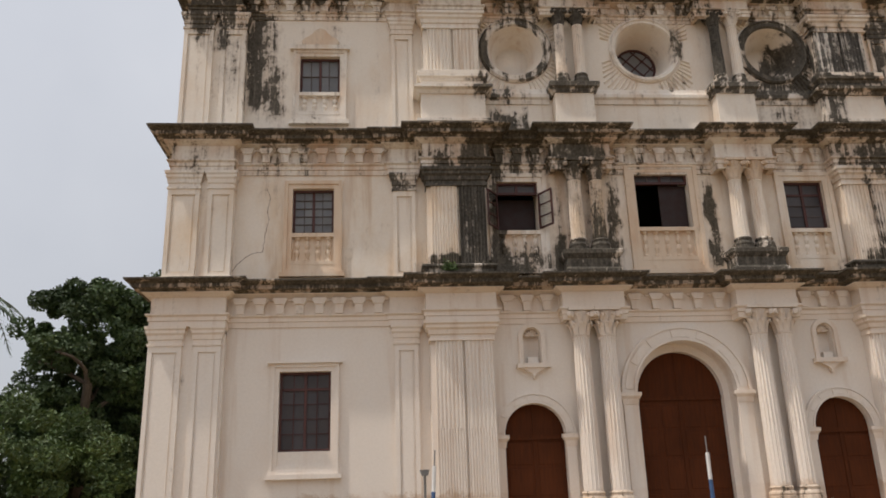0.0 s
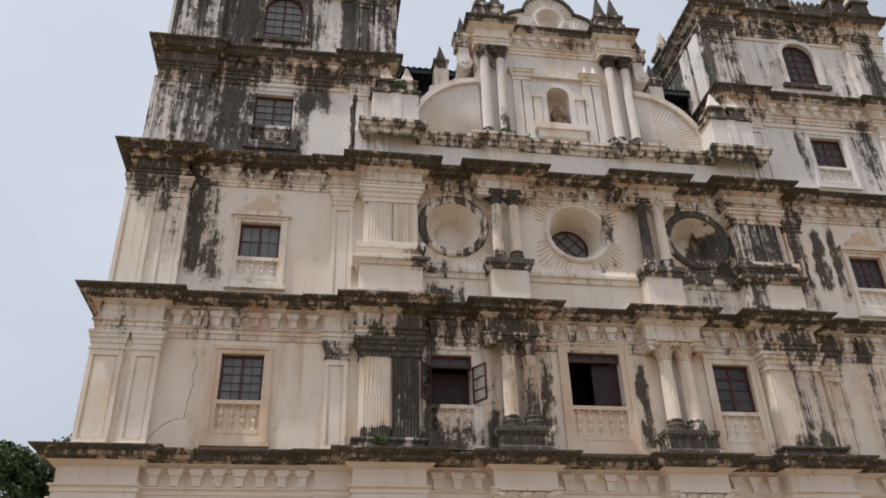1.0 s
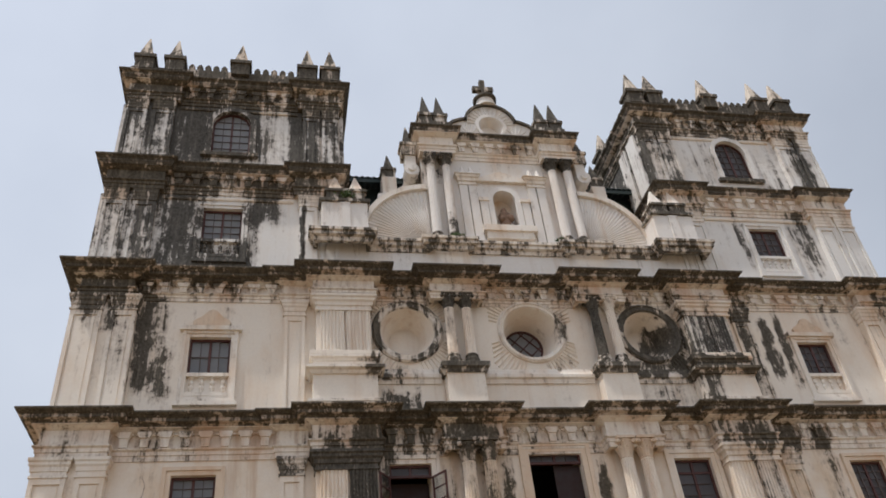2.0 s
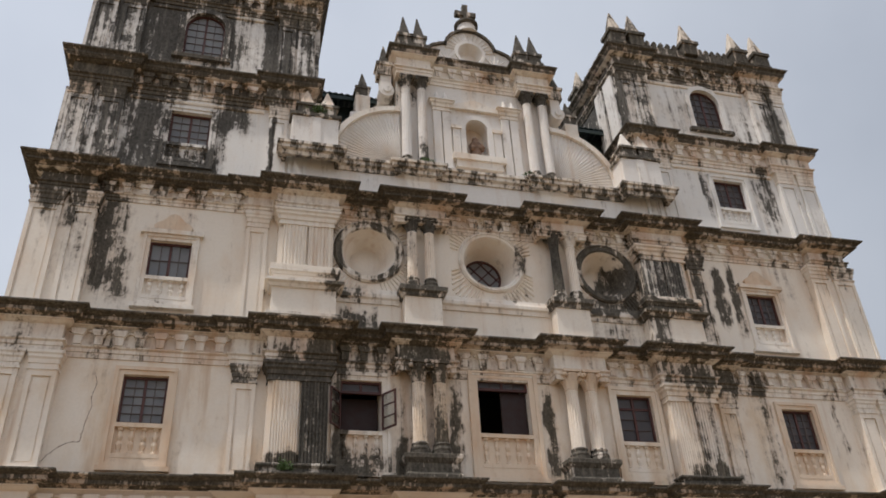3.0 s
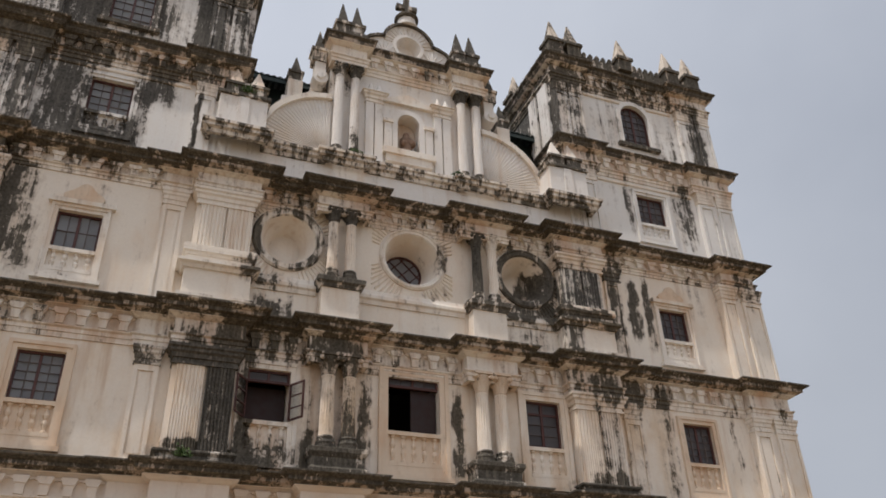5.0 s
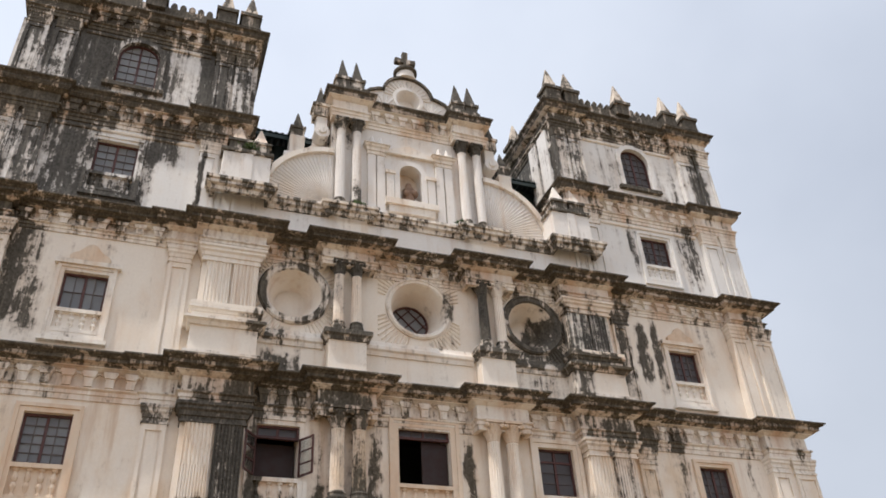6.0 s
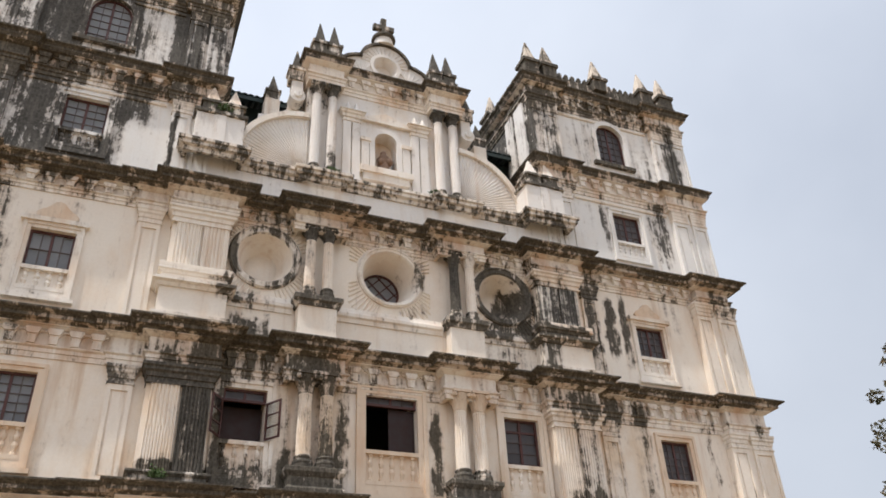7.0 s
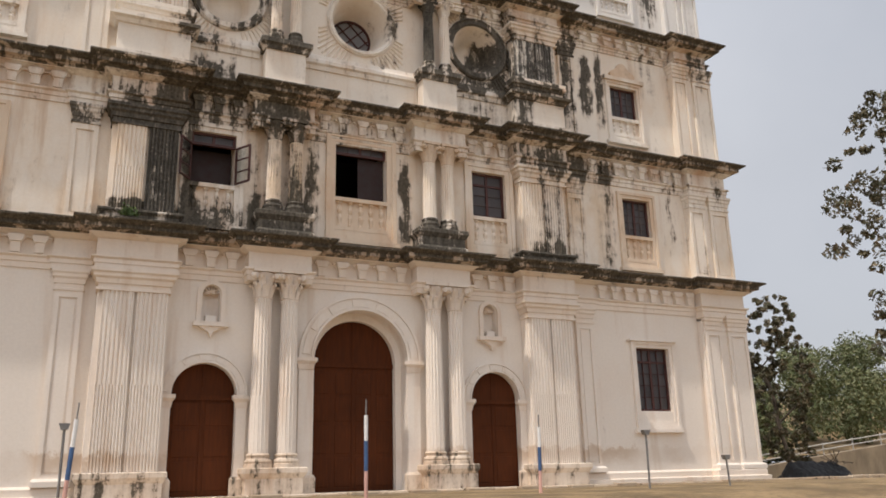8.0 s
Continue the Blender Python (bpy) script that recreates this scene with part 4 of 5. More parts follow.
q0, q1 = arched(-1.17, 1.17, 0.02, 3.42, 24), arched(-1.36, 1.36, 0.02, 3.45, 24)
part("inner_arch", band(q0, q1, 0.42, 0.62), M_WALL1, church, "plaster inner arch of the main door")
arched_door(-1.19, 1.19, 3.42, 0.62, 4, "tall dark red-brown panelled church door, shut", [(0.15, 0.9), (1.0, 1.75), (1.85, 2.5), (2.58, 3.15)])
for s in (-1, 1):
    a, b = sorted((s * 3.30, s * 4.86))
    arched_door(a, b, 2.44, 0.16, 2, "dark red-brown arched side door, shut", [(0.15, 0.85), (0.95, 1.6), (1.7, 2.25)])


def archivolt(x0, x1, zs, w, jamb_z, n=24):
    """Raised arch band with voussoir panels, jambs and imposts round a door."""
    c, r = (x0 + x1) / 2, (x1 - x0) / 2
    bm = bmesh.new()
    inner, outer = arc(c, zs, r + 0.005, 0, 180, n), arc(c, zs, r + w, 0, 180, n)
    for y0, y1, i0, o0 in ((-0.08, 0.0, inner, outer), (-0.12, -0.08, arc(c, zs, r + w * .82, 0, 180, n), arc(c, zs, r + w, 0, 180, n)), (-0.12, -0.08, inner, arc(c, zs, r + w * .16, 0, 180, n))):
        prism_ring = [[bm.verts.new((x, y, z)) for x, z in loop] for loop, y in ((i0, y0), (o0, y0), (o0, y1), (i0, y1))]
        for a in range(4):
            for i in range(n):
                bm.faces.new((prism_ring[a][i], prism_ring[a][i + 1], prism_ring[(a + 1) % 4][i + 1], prism_ring[(a + 1) % 4][i]))
        for e in (0, n):
            bm.faces.new([prism_ring[a][e] for a in range(4)])
    arch = part("door_arch", bm, M_WALL1, church, "raised plaster arch with sunk voussoirs")
    k = 7
    for i in range(k):
        a0, a1 = 180 * (i + 0.12) / k, 180 * (i + 0.88) / k
        q = arc(c, zs, r + w * .24, a0, a1, 4) + arc(c, zs, r + w * .74, a1, a0, 4)
        bm = bmesh.new()
        prism(bm, q, -0.105, -0.07)
        part("voussoir", bm, M_WALL1, arch)
    for s in (-1, 1):
        xa, xb = sorted((c + s * (r + 0.005), c + s * (r + w * 0.95)))
        part("jamb", boxm(xa, xb, -0.07, 0.0, 0.02, zs - 0.3), M_WALL1, arch)
        bm = bmesh.new()
        sweep(bm, [(xa, 0.0), (xa, -0.07), (xb, -0.07), (xb, 0.0)], [(-0.04, 0.0), (0.09, 0.0), (0.09, 0.40), (0.05, 0.47), (-0.04, 0.47)])
        part("jamb_foot", bm, M_FOOT, arch)
        bm = bmesh.new()
        sweep(bm, [(xa, 0.0), (xa, -0.07), (xb, -0.07), (xb, 0.0)], [(-0.04, zs - 0.32), (0.02, zs - 0.32), (0.04, zs - 0.18), (0.10, zs - 0.1), (0.10, zs - 0.01), (-0.04, zs - 0.01)])
        part("impost", bm, M_TRIM1, arch)


archivolt(-1.34, 1.34, 3.45, 0.40, 0)
archivolt(3.30, 4.86, 2.44, 0.27, 0)
archivolt(-4.86, -3.30, 2.44, 0.27, 0)

# small shell niches over the side doors
for s in (-1, 1):
    c = s * 4.02
    o = arched(c - 0.36, c + 0.36, 4.25, 4.98, 12)
    i = arched(c - 0.24, c + 0.24, 4.25, 4.98, 12)
    nb = part("niche", band(i, o, -0.08, 0.0), M_TRIM1, church, "small empty shell niche")
    bm = bmesh.new()
    prism(bm, arched(c - 0.26, c + 0.26, 4.2, 4.98, 12), 0.24, 0.30)
    part("niche_back", bm, M_WALL1, nb)
    bm = bmesh.new()
    for k in range(7):
        t = radians(12 + 26 * k)
        m = Matrix.Translation((c + 0.13 * math.cos(t), 0.16, 5.0 + 0.13 * math.sin(t))) @ Matrix.Rotation(-t, 4, "Y") @ Matrix.Diagonal((0.13, 0.12, 0.035, 1))
        bmesh.ops.create_uvsphere(bm, u_segments=8, v_segments=6, radius=1, matrix=m)
    part("shell", bm, M_TRIM1, nb)
    bm = bmesh.new()
    box(bm, c - 0.44, c + 0.44, -0.2, 0.2, 4.13, 4.25)
    prism(bm, [(c - 0.30, 4.13), (c + 0.30, 4.13), (c + 0.05, 3.98), (c, 3.84), (c - 0.05, 3.98)], -0.14, 0.0)
    part("shelf", bm, M_TRIM1, nb)
    part("block", boxm(c - 0.13, c + 0.13, -0.05, 0.12, 4.252, 4.42), M_WALL1, nb)


# ---- towers ----
def spire(x, y, z, h, r, parent, mat=None):
    """A small four-sided spire on a moulded block."""
    b = h * 0.36
    pier = bmesh.new()
    box(pier, x - r * .95, x + r * .95, y - r * .95, y + r * .95, z, z + b * 0.78)
    box(pier, x - r * 1.15, x + r * 1.15, y - r * 1.15, y + r * 1.15, z + b * 0.78, z + b)
    pier = part("spire_pier", pier, M_CORONA if mat is None else M_STONE, parent, "dark stained pier under a spire")
    bm = bmesh.new()
    v = [bm.verts.new((x + sx * r * .80, y + sy * r * .80, z + b + 0.001)) for sx, sy in ((-1, -1), (1, -1), (1, 1), (-1, 1))]
    t = [bm.verts.new((x + sx * r * .07, y + sy * r * .07, z + h)) for sx, sy in ((-1, -1), (1, -1), (1, 1), (-1, 1))]
    for k in range(4):
        bm.faces.new((v[k], v[(k + 1) % 4], t[(k + 1) % 4], t[k]))
    bm.faces.new(t), bm.faces.new(v[::-1])
    return part("spire", bm, mat or M_SPIRE, parent, "small weathered four-sided spire")


def merlon_mesh():
    bm = bmesh.new()
    prism(bm, [(-0.15, 0), (0.15, 0), (0.14, 0.06), (0.07, 0.10), (0.115, 0.18), (0.10, 0.26), (0.03, 0.36), (-0.03, 0.36), (-0.10, 0.26), (-0.115, 0.18), (-0.07, 0.10), (-0.14, 0.06)], -0.1, 0.1)
    return bm


def tower(s):
    x4o = 13.38 if s < 0 else 13.48
    xi, xo = 5.88, 13.25 if s < 0 else 13.36
    depth = 7.2
    for k, (o, i) in ((3, (x4o, 5.95)), (4, (xo, xi))):
        z0, z1 = C[k] - (0.1 if k == 4 else 0.1), C[k + 1] - 0.1
        lo, hi = sorted((s * i, s * o))
        if k == 3:
            a, b = sorted((s * 9.07, s * 10.295))
            hole = rect(a, b, 16.28, 18.245)
        else:
            a, b = sorted((s * 9.0, s * 10.3))
            hole = arched(a, b, 20.72, 22.15, 14)
        part("tower_wall", pierced(rect(lo, hi, z0, z1), [hole], 0.0, 0.6), M_WALL4, church, "mould-streaked tower wall")
        part("tower_wall", boxm(lo, lo + 0.6, 0.6, depth, z0, z1), M_WALL4, church)
        part("tower_wall", boxm(hi - 0.6, hi, 0.6, depth, z0, z1), M_WALL4, church)
        part("tower_wall", boxm(lo, hi, depth, depth + 0.5, z0, z1), M_WALL4, church)
        # added near-black slabs, one flat and one upright, paint the tower's inner shade
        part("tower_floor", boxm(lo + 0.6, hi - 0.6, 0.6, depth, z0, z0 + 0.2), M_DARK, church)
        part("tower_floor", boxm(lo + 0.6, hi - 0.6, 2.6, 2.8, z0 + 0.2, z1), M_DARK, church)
        # entablature on four sides
        p = [(s * (o - 0.0), depth), (s * o, -0.22), (s * (o - 1.75), -0.22), (s * (o - 1.75), 0.0), (s * (i + 1.45), 0.0), (s * (i + 1.45), -0.22), (s * i, -0.22), (s * i, depth)]
        if s > 0:
            p = p[::-1]
        e = entablature(p, C[k + 1], M_FRIEZE, 0.40)
        r0, r1 = sorted((s * (i + 1.65), s * (o - 1.95)))
        corbels(C[k + 1], [(r0, r1, 0.0)], e, M_FRIEZE)
        sx = sorted((s * (i + 1.5), s * (o - 1.8)))
        bm = bmesh.new()
        sweep(bm, [(sx[0], 0.0), (sx[1], 0.0)], [(-0.02, C[k + 1] - 1.30), (0.05, C[k + 1] - 1.30), (0.07, C[k + 1] - 1.25), (0.05, C[k + 1] - 1.20), (-0.02, C[k + 1] - 1.20)])
        part("string_course", bm, M_WALL3, church)
        # coupled pilasters at the corners
        zb, zt = C[k] + 0.1, C[k + 1] - 1.08
        for x0, x1 in ((o - 0.72, o - 0.02), (o - 1.62, o - 0.90), (i + 0.72, i + 1.30), (i + 0.04, i + 0.62)):
            a2, b2 = sorted((s * x0, s * x1))
            panel_pilaster(a2, b2, zb, zt + 0.02 - (0.46 if k == 4 else 0.5), 0.2, M_WALL4)
            cap_block(a2, b2, zt + 0.02, 0.2, M_TRIM, 0.46 if k == 4 else 0.5, 0.045)
        for x0, x1 in ((o - 1.60, o - 0.04), (i + 0.06, i + 1.28)):
            a2, b2 = sorted((s * x0, s * x1))
            part("corner_backing", boxm(a2, b2, -0.13, 0.0, zb, zt - 0.004), M_WALL4, church)
        # the flank towards the middle
        for y0, y1 in ((0.1, 0.8), (1.0, 1.6), (5.4, 6.0), (6.2, 6.9)):
            xs = sorted((s * i, s * (i - 0.16)))
            part("pilaster", boxm(xs[0], xs[1], y0, y1, zb, zt), M_WALL4, church)
            xs = sorted((s * o, s * (o + 0.16)))
            part("pilaster", boxm(xs[0], xs[1], y0, y1, zb, zt), M_WALL4, church)
        if k == 3:
            w4 = surround(a, b, 16.28, 18.245, 0.2, mat=M_WALL4, sill=False, label="two-leaf tower window over a low balustrade")
            sash(a, b, 17.0, 18.245, 0.14, w4, 4, 4, pale=M_PALE if s < 0 else M_GLASS)
            balustrade(a, b, 16.28, 16.98, w4, 5, mat=M_WALL4)
        else:
            i2, o2 = arched(a, b, 20.72, 22.15, 14), arched(a - 0.2, b + 0.2, 20.72, 22.15, 14)
            w5 = part("window", band(i2, o2, -0.09, 0.0), M_WALL4, church, "arched belfry window with many small panes")
            part("sill", boxm(a - 0.3, b + 0.3, -0.16, 0.0, 20.56, 20.718), M_CORONA, w5)
            sash(a, b, 20.72, 22.15 + (b - a) / 2, 0.14, w5, 4, 6, top=i2, pale=M_PALE if s < 0 else M_GLASS)
    # parapet, merlons and spires
    lo, hi = sorted((s * (xi - 0.1), s * (xo + 0.1)))
    z = C[5] + 0.08
    bm = bmesh.new()
    for y in (-0.20, depth + 0.05):
        box(bm, lo, hi, y, y + 0.3, z, z + 0.58)
    box(bm, lo, lo + 0.3, 0.1, depth + 0.05, z, z + 0.58)
    box(bm, hi - 0.3, hi, 0.1, depth + 0.05, z, z + 0.58)
    par = part("parapet", bm, M_CORONA, church, "black-stained tower parapet")
    xs = [12.9, 11.85, 9.5, 7.05, 6.2]
    for x in xs:
        spire(s * x, -0.05, z + 0.34, 1.98, 0.34, par)
    for y in (3.5, 6.2, 7.2):
        spire(s * 6.2, y, z + 0.3, 2.0, 0.36, par)
        spire(s * 12.95, y, z + 0.3, 2.0, 0.36, par)
    mer = None
    for x0, x1 in ((7.5, 9.05), (9.95, 11.4)):
        for q in range(5):
            at = (s * (x0 + (q + 0.5) * (x1 - x0) / 5), -0.05, z + 0.58)
            mer = again(mer, at, par) if mer else part("merlon", merlon_mesh(), M_CORONA, par, loc=at)
    for q in range(12):
        for x in (6.05, 13.15):
            again(mer, (s * x, 0.9 + q * 0.5, z + 0.58), par, math.pi / 2)
    part("tower_roof", boxm(lo + 0.3, hi - 0.3, 0.1, depth + 0.05, z - 0.3, z + 0.1), M_CORONA, church)


tower(-1)
tower(1)

# ---- the gable between the towers ----
zA, zB = C[3] + 0.1, 16.65
part("attic_wall", boxm(-6.6, 6.6, -0.12, 0.8, C[3] - 0.1, zB + 0.3), M_GABLE, church, "plain white attic band")
bm = bmesh.new()
sweep(bm, mirror_path([(-6.75, 1.0), (-6.75, -0.62), (-5.0, -0.62), (-5.0, -0.14), (-3.1, -0.14), (-3.1, -0.36), (-1.62, -0.36), (-1.62, -0.14)]),
      [(-0.1, zB - 0.05), (0.04, zB - 0.05), (0.06, zB + 0.08), (0.16, zB + 0.13), (0.16, zB + 0.24), (0.22, zB + 0.28), (0.22, zB + 0.38), (-0.1, zB + 0.44)])
part("ledge", bm, M_LEDGE, church, "moulded ledge spotted with mould")
zL = zB + 0.40
part("gable_plinth", boxm(-5.0, 5.0, 0.22, 1.3, zB + 0.3, zL + 0.27), M_GABLE, church)
FRONT = set(bpy.data.objects)
STAY = set()
for s in (-1, 1):
    a, b = sorted((s * 5.05, s * 6.55))
    ped = part("spire_pedestal", soft_box(a, b, -0.60, 0.45, zL, zL + 1.2, 0.02), M_GABLE, church, "white block carrying two spires")
    STAY.add(ped)
    part("coping", soft_box(a - 0.08, b + 0.08, -0.68, 0.53, zL + 1.2, zL + 1.34, 0.03), M_STONE, ped)
    part("pilaster_strip", boxm(s * 5.8 - 0.17, s * 5.8 + 0.17, -0.64, -0.60, zL, zL + 1.19), M_GABLE, ped)
    for x in (5.42, 6.1):
        spire(s * x, -0.32, zL + 1.3, 1.25, 0.31, ped, M_TRIM)
    # quarter-round shell
    cx, R = 2.85, 2.34
    q = [(s * cx, zL)] + [(s * (cx + R * math.cos(radians(t))), zL + R * math.sin(radians(t))) for t in range(0, 91, 6)]
    bm = bmesh.new()
    prism(bm, q, -0.06, 0.4)
    sh = part("shell_panel", bm, M_GABLE, church, "quarter-round plaster shell with radiating ribs")
    rim = [[(s * x, z) for x, z in arc(cx, zL, rr, 0, 90, 20)] for rr in (R, R + 0.2)]
    part("shell_rim", ribbon(rim[0], rim[1], -0.2, 0.45), M_TRIM, sh)
    for k in range(25):
        part("rib", rib_mesh(cx, zL, radians(2 + 86 * k / 24), 0.35, R - 0.02, 0.008, 0.05, -0.055, -0.10, s), M_GABLE, sh)
    # shoulder and scroll beside the columns
    q = [(s * 2.9, zL), (s * 4.6, zL + 1.2), (s * 4.55, 19.6), (s * 3.9, 19.75), (s * 3.55, 20.1), (s * 3.45, 20.9), (s * 2.9, 21.0)]
    bm = bmesh.new()
    prism(bm, q, 0.41, 0.9)
    part("shoulder", bm, M_GABLE, church)
    bm = bmesh.new()
    m = Matrix.Translation((s * 3.32, 0.1, 20.35)) @ Matrix.Rotation(math.pi / 2, 4, "X")
    bmesh.ops.create_cone(bm, cap_ends=True, segments=20, radius1=0.28, radius2=0.28, depth=0.5, matrix=m)
    m = Matrix.Translation((s * 3.32, -0.17, 20.35)) @ Matrix.Rotation(math.pi / 2, 4, "X")
    bmesh.ops.create_cone(bm, cap_ends=True, segments=16, radius1=0.17, radius2=0.12, depth=0.1, matrix=m)
    box(bm, s * 3.32 - 0.2, s * 3.32 + 0.2, 0.0, 0.4, 20.6, 21.2)
    part("scroll", bm, M_WALL4, church)
    spire(s * 3.38, 0.2, 21.15, 1.62, 0.27, church, M_MOULD)
    part("spire_pedestal", soft_box(s * 4.1 - 0.27, s * 4.1 + 0.27, 0.42, 0.92, 19.6, 20.45, 0.02), M_TRIM, church)
    spire(s * 4.1, 0.67, 20.4, 1.3, 0.25, church, M_MOULD)
    for x in (2.05, 2.64):
        fluted_column(s * x, -0.18, zL, 21.0, 0.17, M_GABLE, 0.5, cap_mat=M_MOULD if s > 0 else M_STONE)
    for x0, x1 in ((0.98, 1.275), (1.325, 1.62)):
        a, b = sorted((s * x0, s * x1))
        panel_pilaster(a, b, zL, 19.73, 0.12, M_GABLE, panel=False)
    a, b = sorted((s * 0.98, s * 1.62))
    cap_block(a, b, 20.15, 0.12, M_TRIM, 0.42)
    for x in (1.14, 1.46):
        bm = bmesh.new()
        lathe(bm, [(0.10, 0), (0.13, 0.1), (0.09, 0.22), (0.05, 0.38), (0.02, 0.45)], 10, s * x, -0.1, 20.15)
        part("finial", bm, M_GABLE, church)
    a, b = sorted((s * 1.75, s * 2.92))
    blk = part("spire_pedestal", soft_box(a, b, -0.4, 0.4, 22.12, 22.62, 0.02), M_STONE, church, "stained block carrying two small spires")
    for x in (2.06, 2.62):
        spire(s * x, -0.02, 22.5, 1.78, 0.27, blk, M_MOULD)

NI = arched(-0.42, 0.42, 17.86, 19.12, 14)
part("gable_wall", pierced(rect(-2.95, 2.95, zL - 0.05, 21.0), [NI], 0.0, 0.7), M_GABLE, church, "white gable wall with a statue niche")
nw = part("niche", band(NI, arched(-0.62, 0.62, 17.86, 19.12, 14), -0.10, 0.0), M_GABLE, church, "round-headed niche with pilasters and sill")
bm = bmesh.new()
prism(bm, arched(-0.44, 0.44, 17.8, 19.12, 14), 0.5, 0.56)
part("niche_back", bm, M_TRIM, nw)
bm = bmesh.new()
box(bm, -0.42, 0.42, 0.0, 0.5, 17.72, 17.86)
box(bm, -0.98, 0.98, -0.24, 0.0, 17.62, 17.86)
box(bm, -0.86, 0.86, -0.16, 0.0, 17.32, 17.62)
part("sill", bm, M_TRIM, nw)
for s in (-1, 1):
    a, b = sorted((s * 0.64, s * 0.92))
    part("niche_pilaster", boxm(a, b, -0.12, 0.0, 17.86, 19.0), M_GABLE, nw)
    part("niche_pilaster", boxm(a - 0.05, b + 0.05, -0.17, 0.0, 19.0, 19.14), M_TRIM, nw)
bm = bmesh.new()
prism(bm, [(-1.0, 19.95), (1.0, 19.95), (1.0, 20.05), (0.0, 20.42), (-1.0, 20.05)], -0.14, 0.0)
part("pediment", bm, M_TRIM, nw)
e = entablature(mirror_path([(-2.98, 0.6), (-2.98, -0.36), (-1.72, -0.36), (-1.72, 0.0)]), 22.08, M_TRIM, 0.34)
part("gable_wall", boxm(-2.9, 2.9, 0.0, 0.6, 21.0, 22.0), M_TRIM, church)
corbels(22.08, [(-1.6, 1.6, 0.0)], e, M_FRIEZE)

# top: curved shoulders, round window, cross
left = [(-1.78, 22.15), (-1.72, 22.62), (-1.5, 22.86), (-1.2, 23.0), (-0.98, 23.05)]
top = [(-x, z) for x, z in left[::-1]]
crown = arc(0, 22.92, 0.96, 176, 4, 16)
outline = left + crown + top
part("crown_gable", pierced(outline[::-1], [arc(0.0, 22.78, 0.48, 0, 360, 24)[:-1]], -0.1, 0.35), M_GABLE, church, "curved crowning gable with a blind round window")
over = []
for i, (x, z) in enumerate(outline):
    (xa, za), (xb, zb) = outline[max(0, i - 1)], outline[min(len(outline) - 1, i + 1)]
    k = math.hypot(xb - xa, zb - za)
    over.append((x - (zb - za) / k * 0.11, z + (xb - xa) / k * 0.11))
part("coping", ribbon(outline, over, -0.2, 0.42), M_CORONA, church)
bm = bmesh.new()
n = 28
rings = [[bm.verts.new((r * math.cos(2 * math.pi * k / n), y, 22.78 + r * math.sin(2 * math.pi * k / n))) for k in range(n)] for r, y in ((0.62, -0.10), (0.62, -0.16), (0.50, -0.16), (0.47, -0.1), (0.36, 0.30))]
for a, b in zip(rings, rings[1:]):
    for k in range(n):
        bm.faces.new((a[k], a[(k + 1) % n], b[(k + 1) % n], b[k]))
bm.faces.new(rings[-1])
crown_eye = part("oculus", bm, M_GABLE, church, "small blind round window")
for k in range(15):
    a = radians(8 + 164 * k / 14)
    part("rib", rib_mesh(0, 22.80, a, 0.64, 1.0, 0.012, 0.04, -0.096, -0.15), M_GABLE, crown_eye)
for sx in (-1, 1):
    for k in range(6):
        part("rib", rib_mesh(0.95, 22.2, radians(25 + 20 * k), 0.2, 0.62, 0.012, 0.04, -0.096, -0.14, sx), M_GABLE, crown_eye)
bm = bmesh.new()
lathe(bm, [(0.46, 0), (0.46, 0.06), (0.38, 0.10), (0.37, 0.40)], 20, 0, 0.1, 23.92)
part("cross_pedestal", bm, M_GABLE, church, "white plaster drum under the cross")
bm = bmesh.new()
lathe(bm, [(0.40, 0), (0.48, 0.05), (0.48, 0.14), (0.34, 0.19), (0.2, 0.21)], 20, 0, 0.1, 24.322)
part("drum_cap", bm, M_CORONA, church)
bm = bmesh.new()
prism(bm, [(-0.10, 24.5), (0.10, 24.5), (0.09, 24.98), (0.43, 24.96), (0.43, 25.20), (0.09, 25.18), (0.11, 25.58), (-0.11, 25.58), (-0.09, 25.18), (-0.43, 25.20), (-0.43, 24.96), (-0.09, 24.98)], 0.0, 0.2)
part("cross", bm, M_CORONA, church, "dark stone cross")

BACK = Matrix.Translation((0, 0.34, -0.0093)) @ Matrix.Diagonal((0.985, 1.0, 1.0163, 1.0))
for ob in set(bpy.data.objects) - FRONT - STAY:
    if ob.parent == church:
        ob.matrix_basis = BACK @ ob.matrix_basis

# roof of the nave and its dark eaves between towers and gable
bm = bmesh.new()
for k in range(60):
    x0, x1 = -6.6 + 0.22 * k, -6.6 + 0.22 * (k + 1)
    xm = (x0 + x1) / 2
    lo = [bm.verts.new((x, 1.32, z + 0.2)) for x, z in ((x0, 21.0), (xm, 21.06), (x1, 21.0), (x1, 20.96), (xm, 21.02), (x0, 20.96))]
    hi = [bm.verts.new((v.co.x, 12.0, v.co.z + 1.6)) for v in lo]
    for q in range(6):
        bm.faces.new((lo[q], lo[(q + 1) % 6], hi[(q + 1) % 6], hi[q]))
    bm.faces.new(lo)
part("roof", bm, M_ROOF, church, "dark green corrugated nave roof")
part("eaves_board", boxm(-6.6, 6.6, 1.34, 1.42, 20.98, 21.14), M_ROOF, church)
# dark panel added where only shade lies under the eaves
part("roof_wall", boxm(-6.2, 6.2, 2.0, 2.2, C[3], 21.2), M_ROOF, church, "dark panel painting the shade under the nave roof")

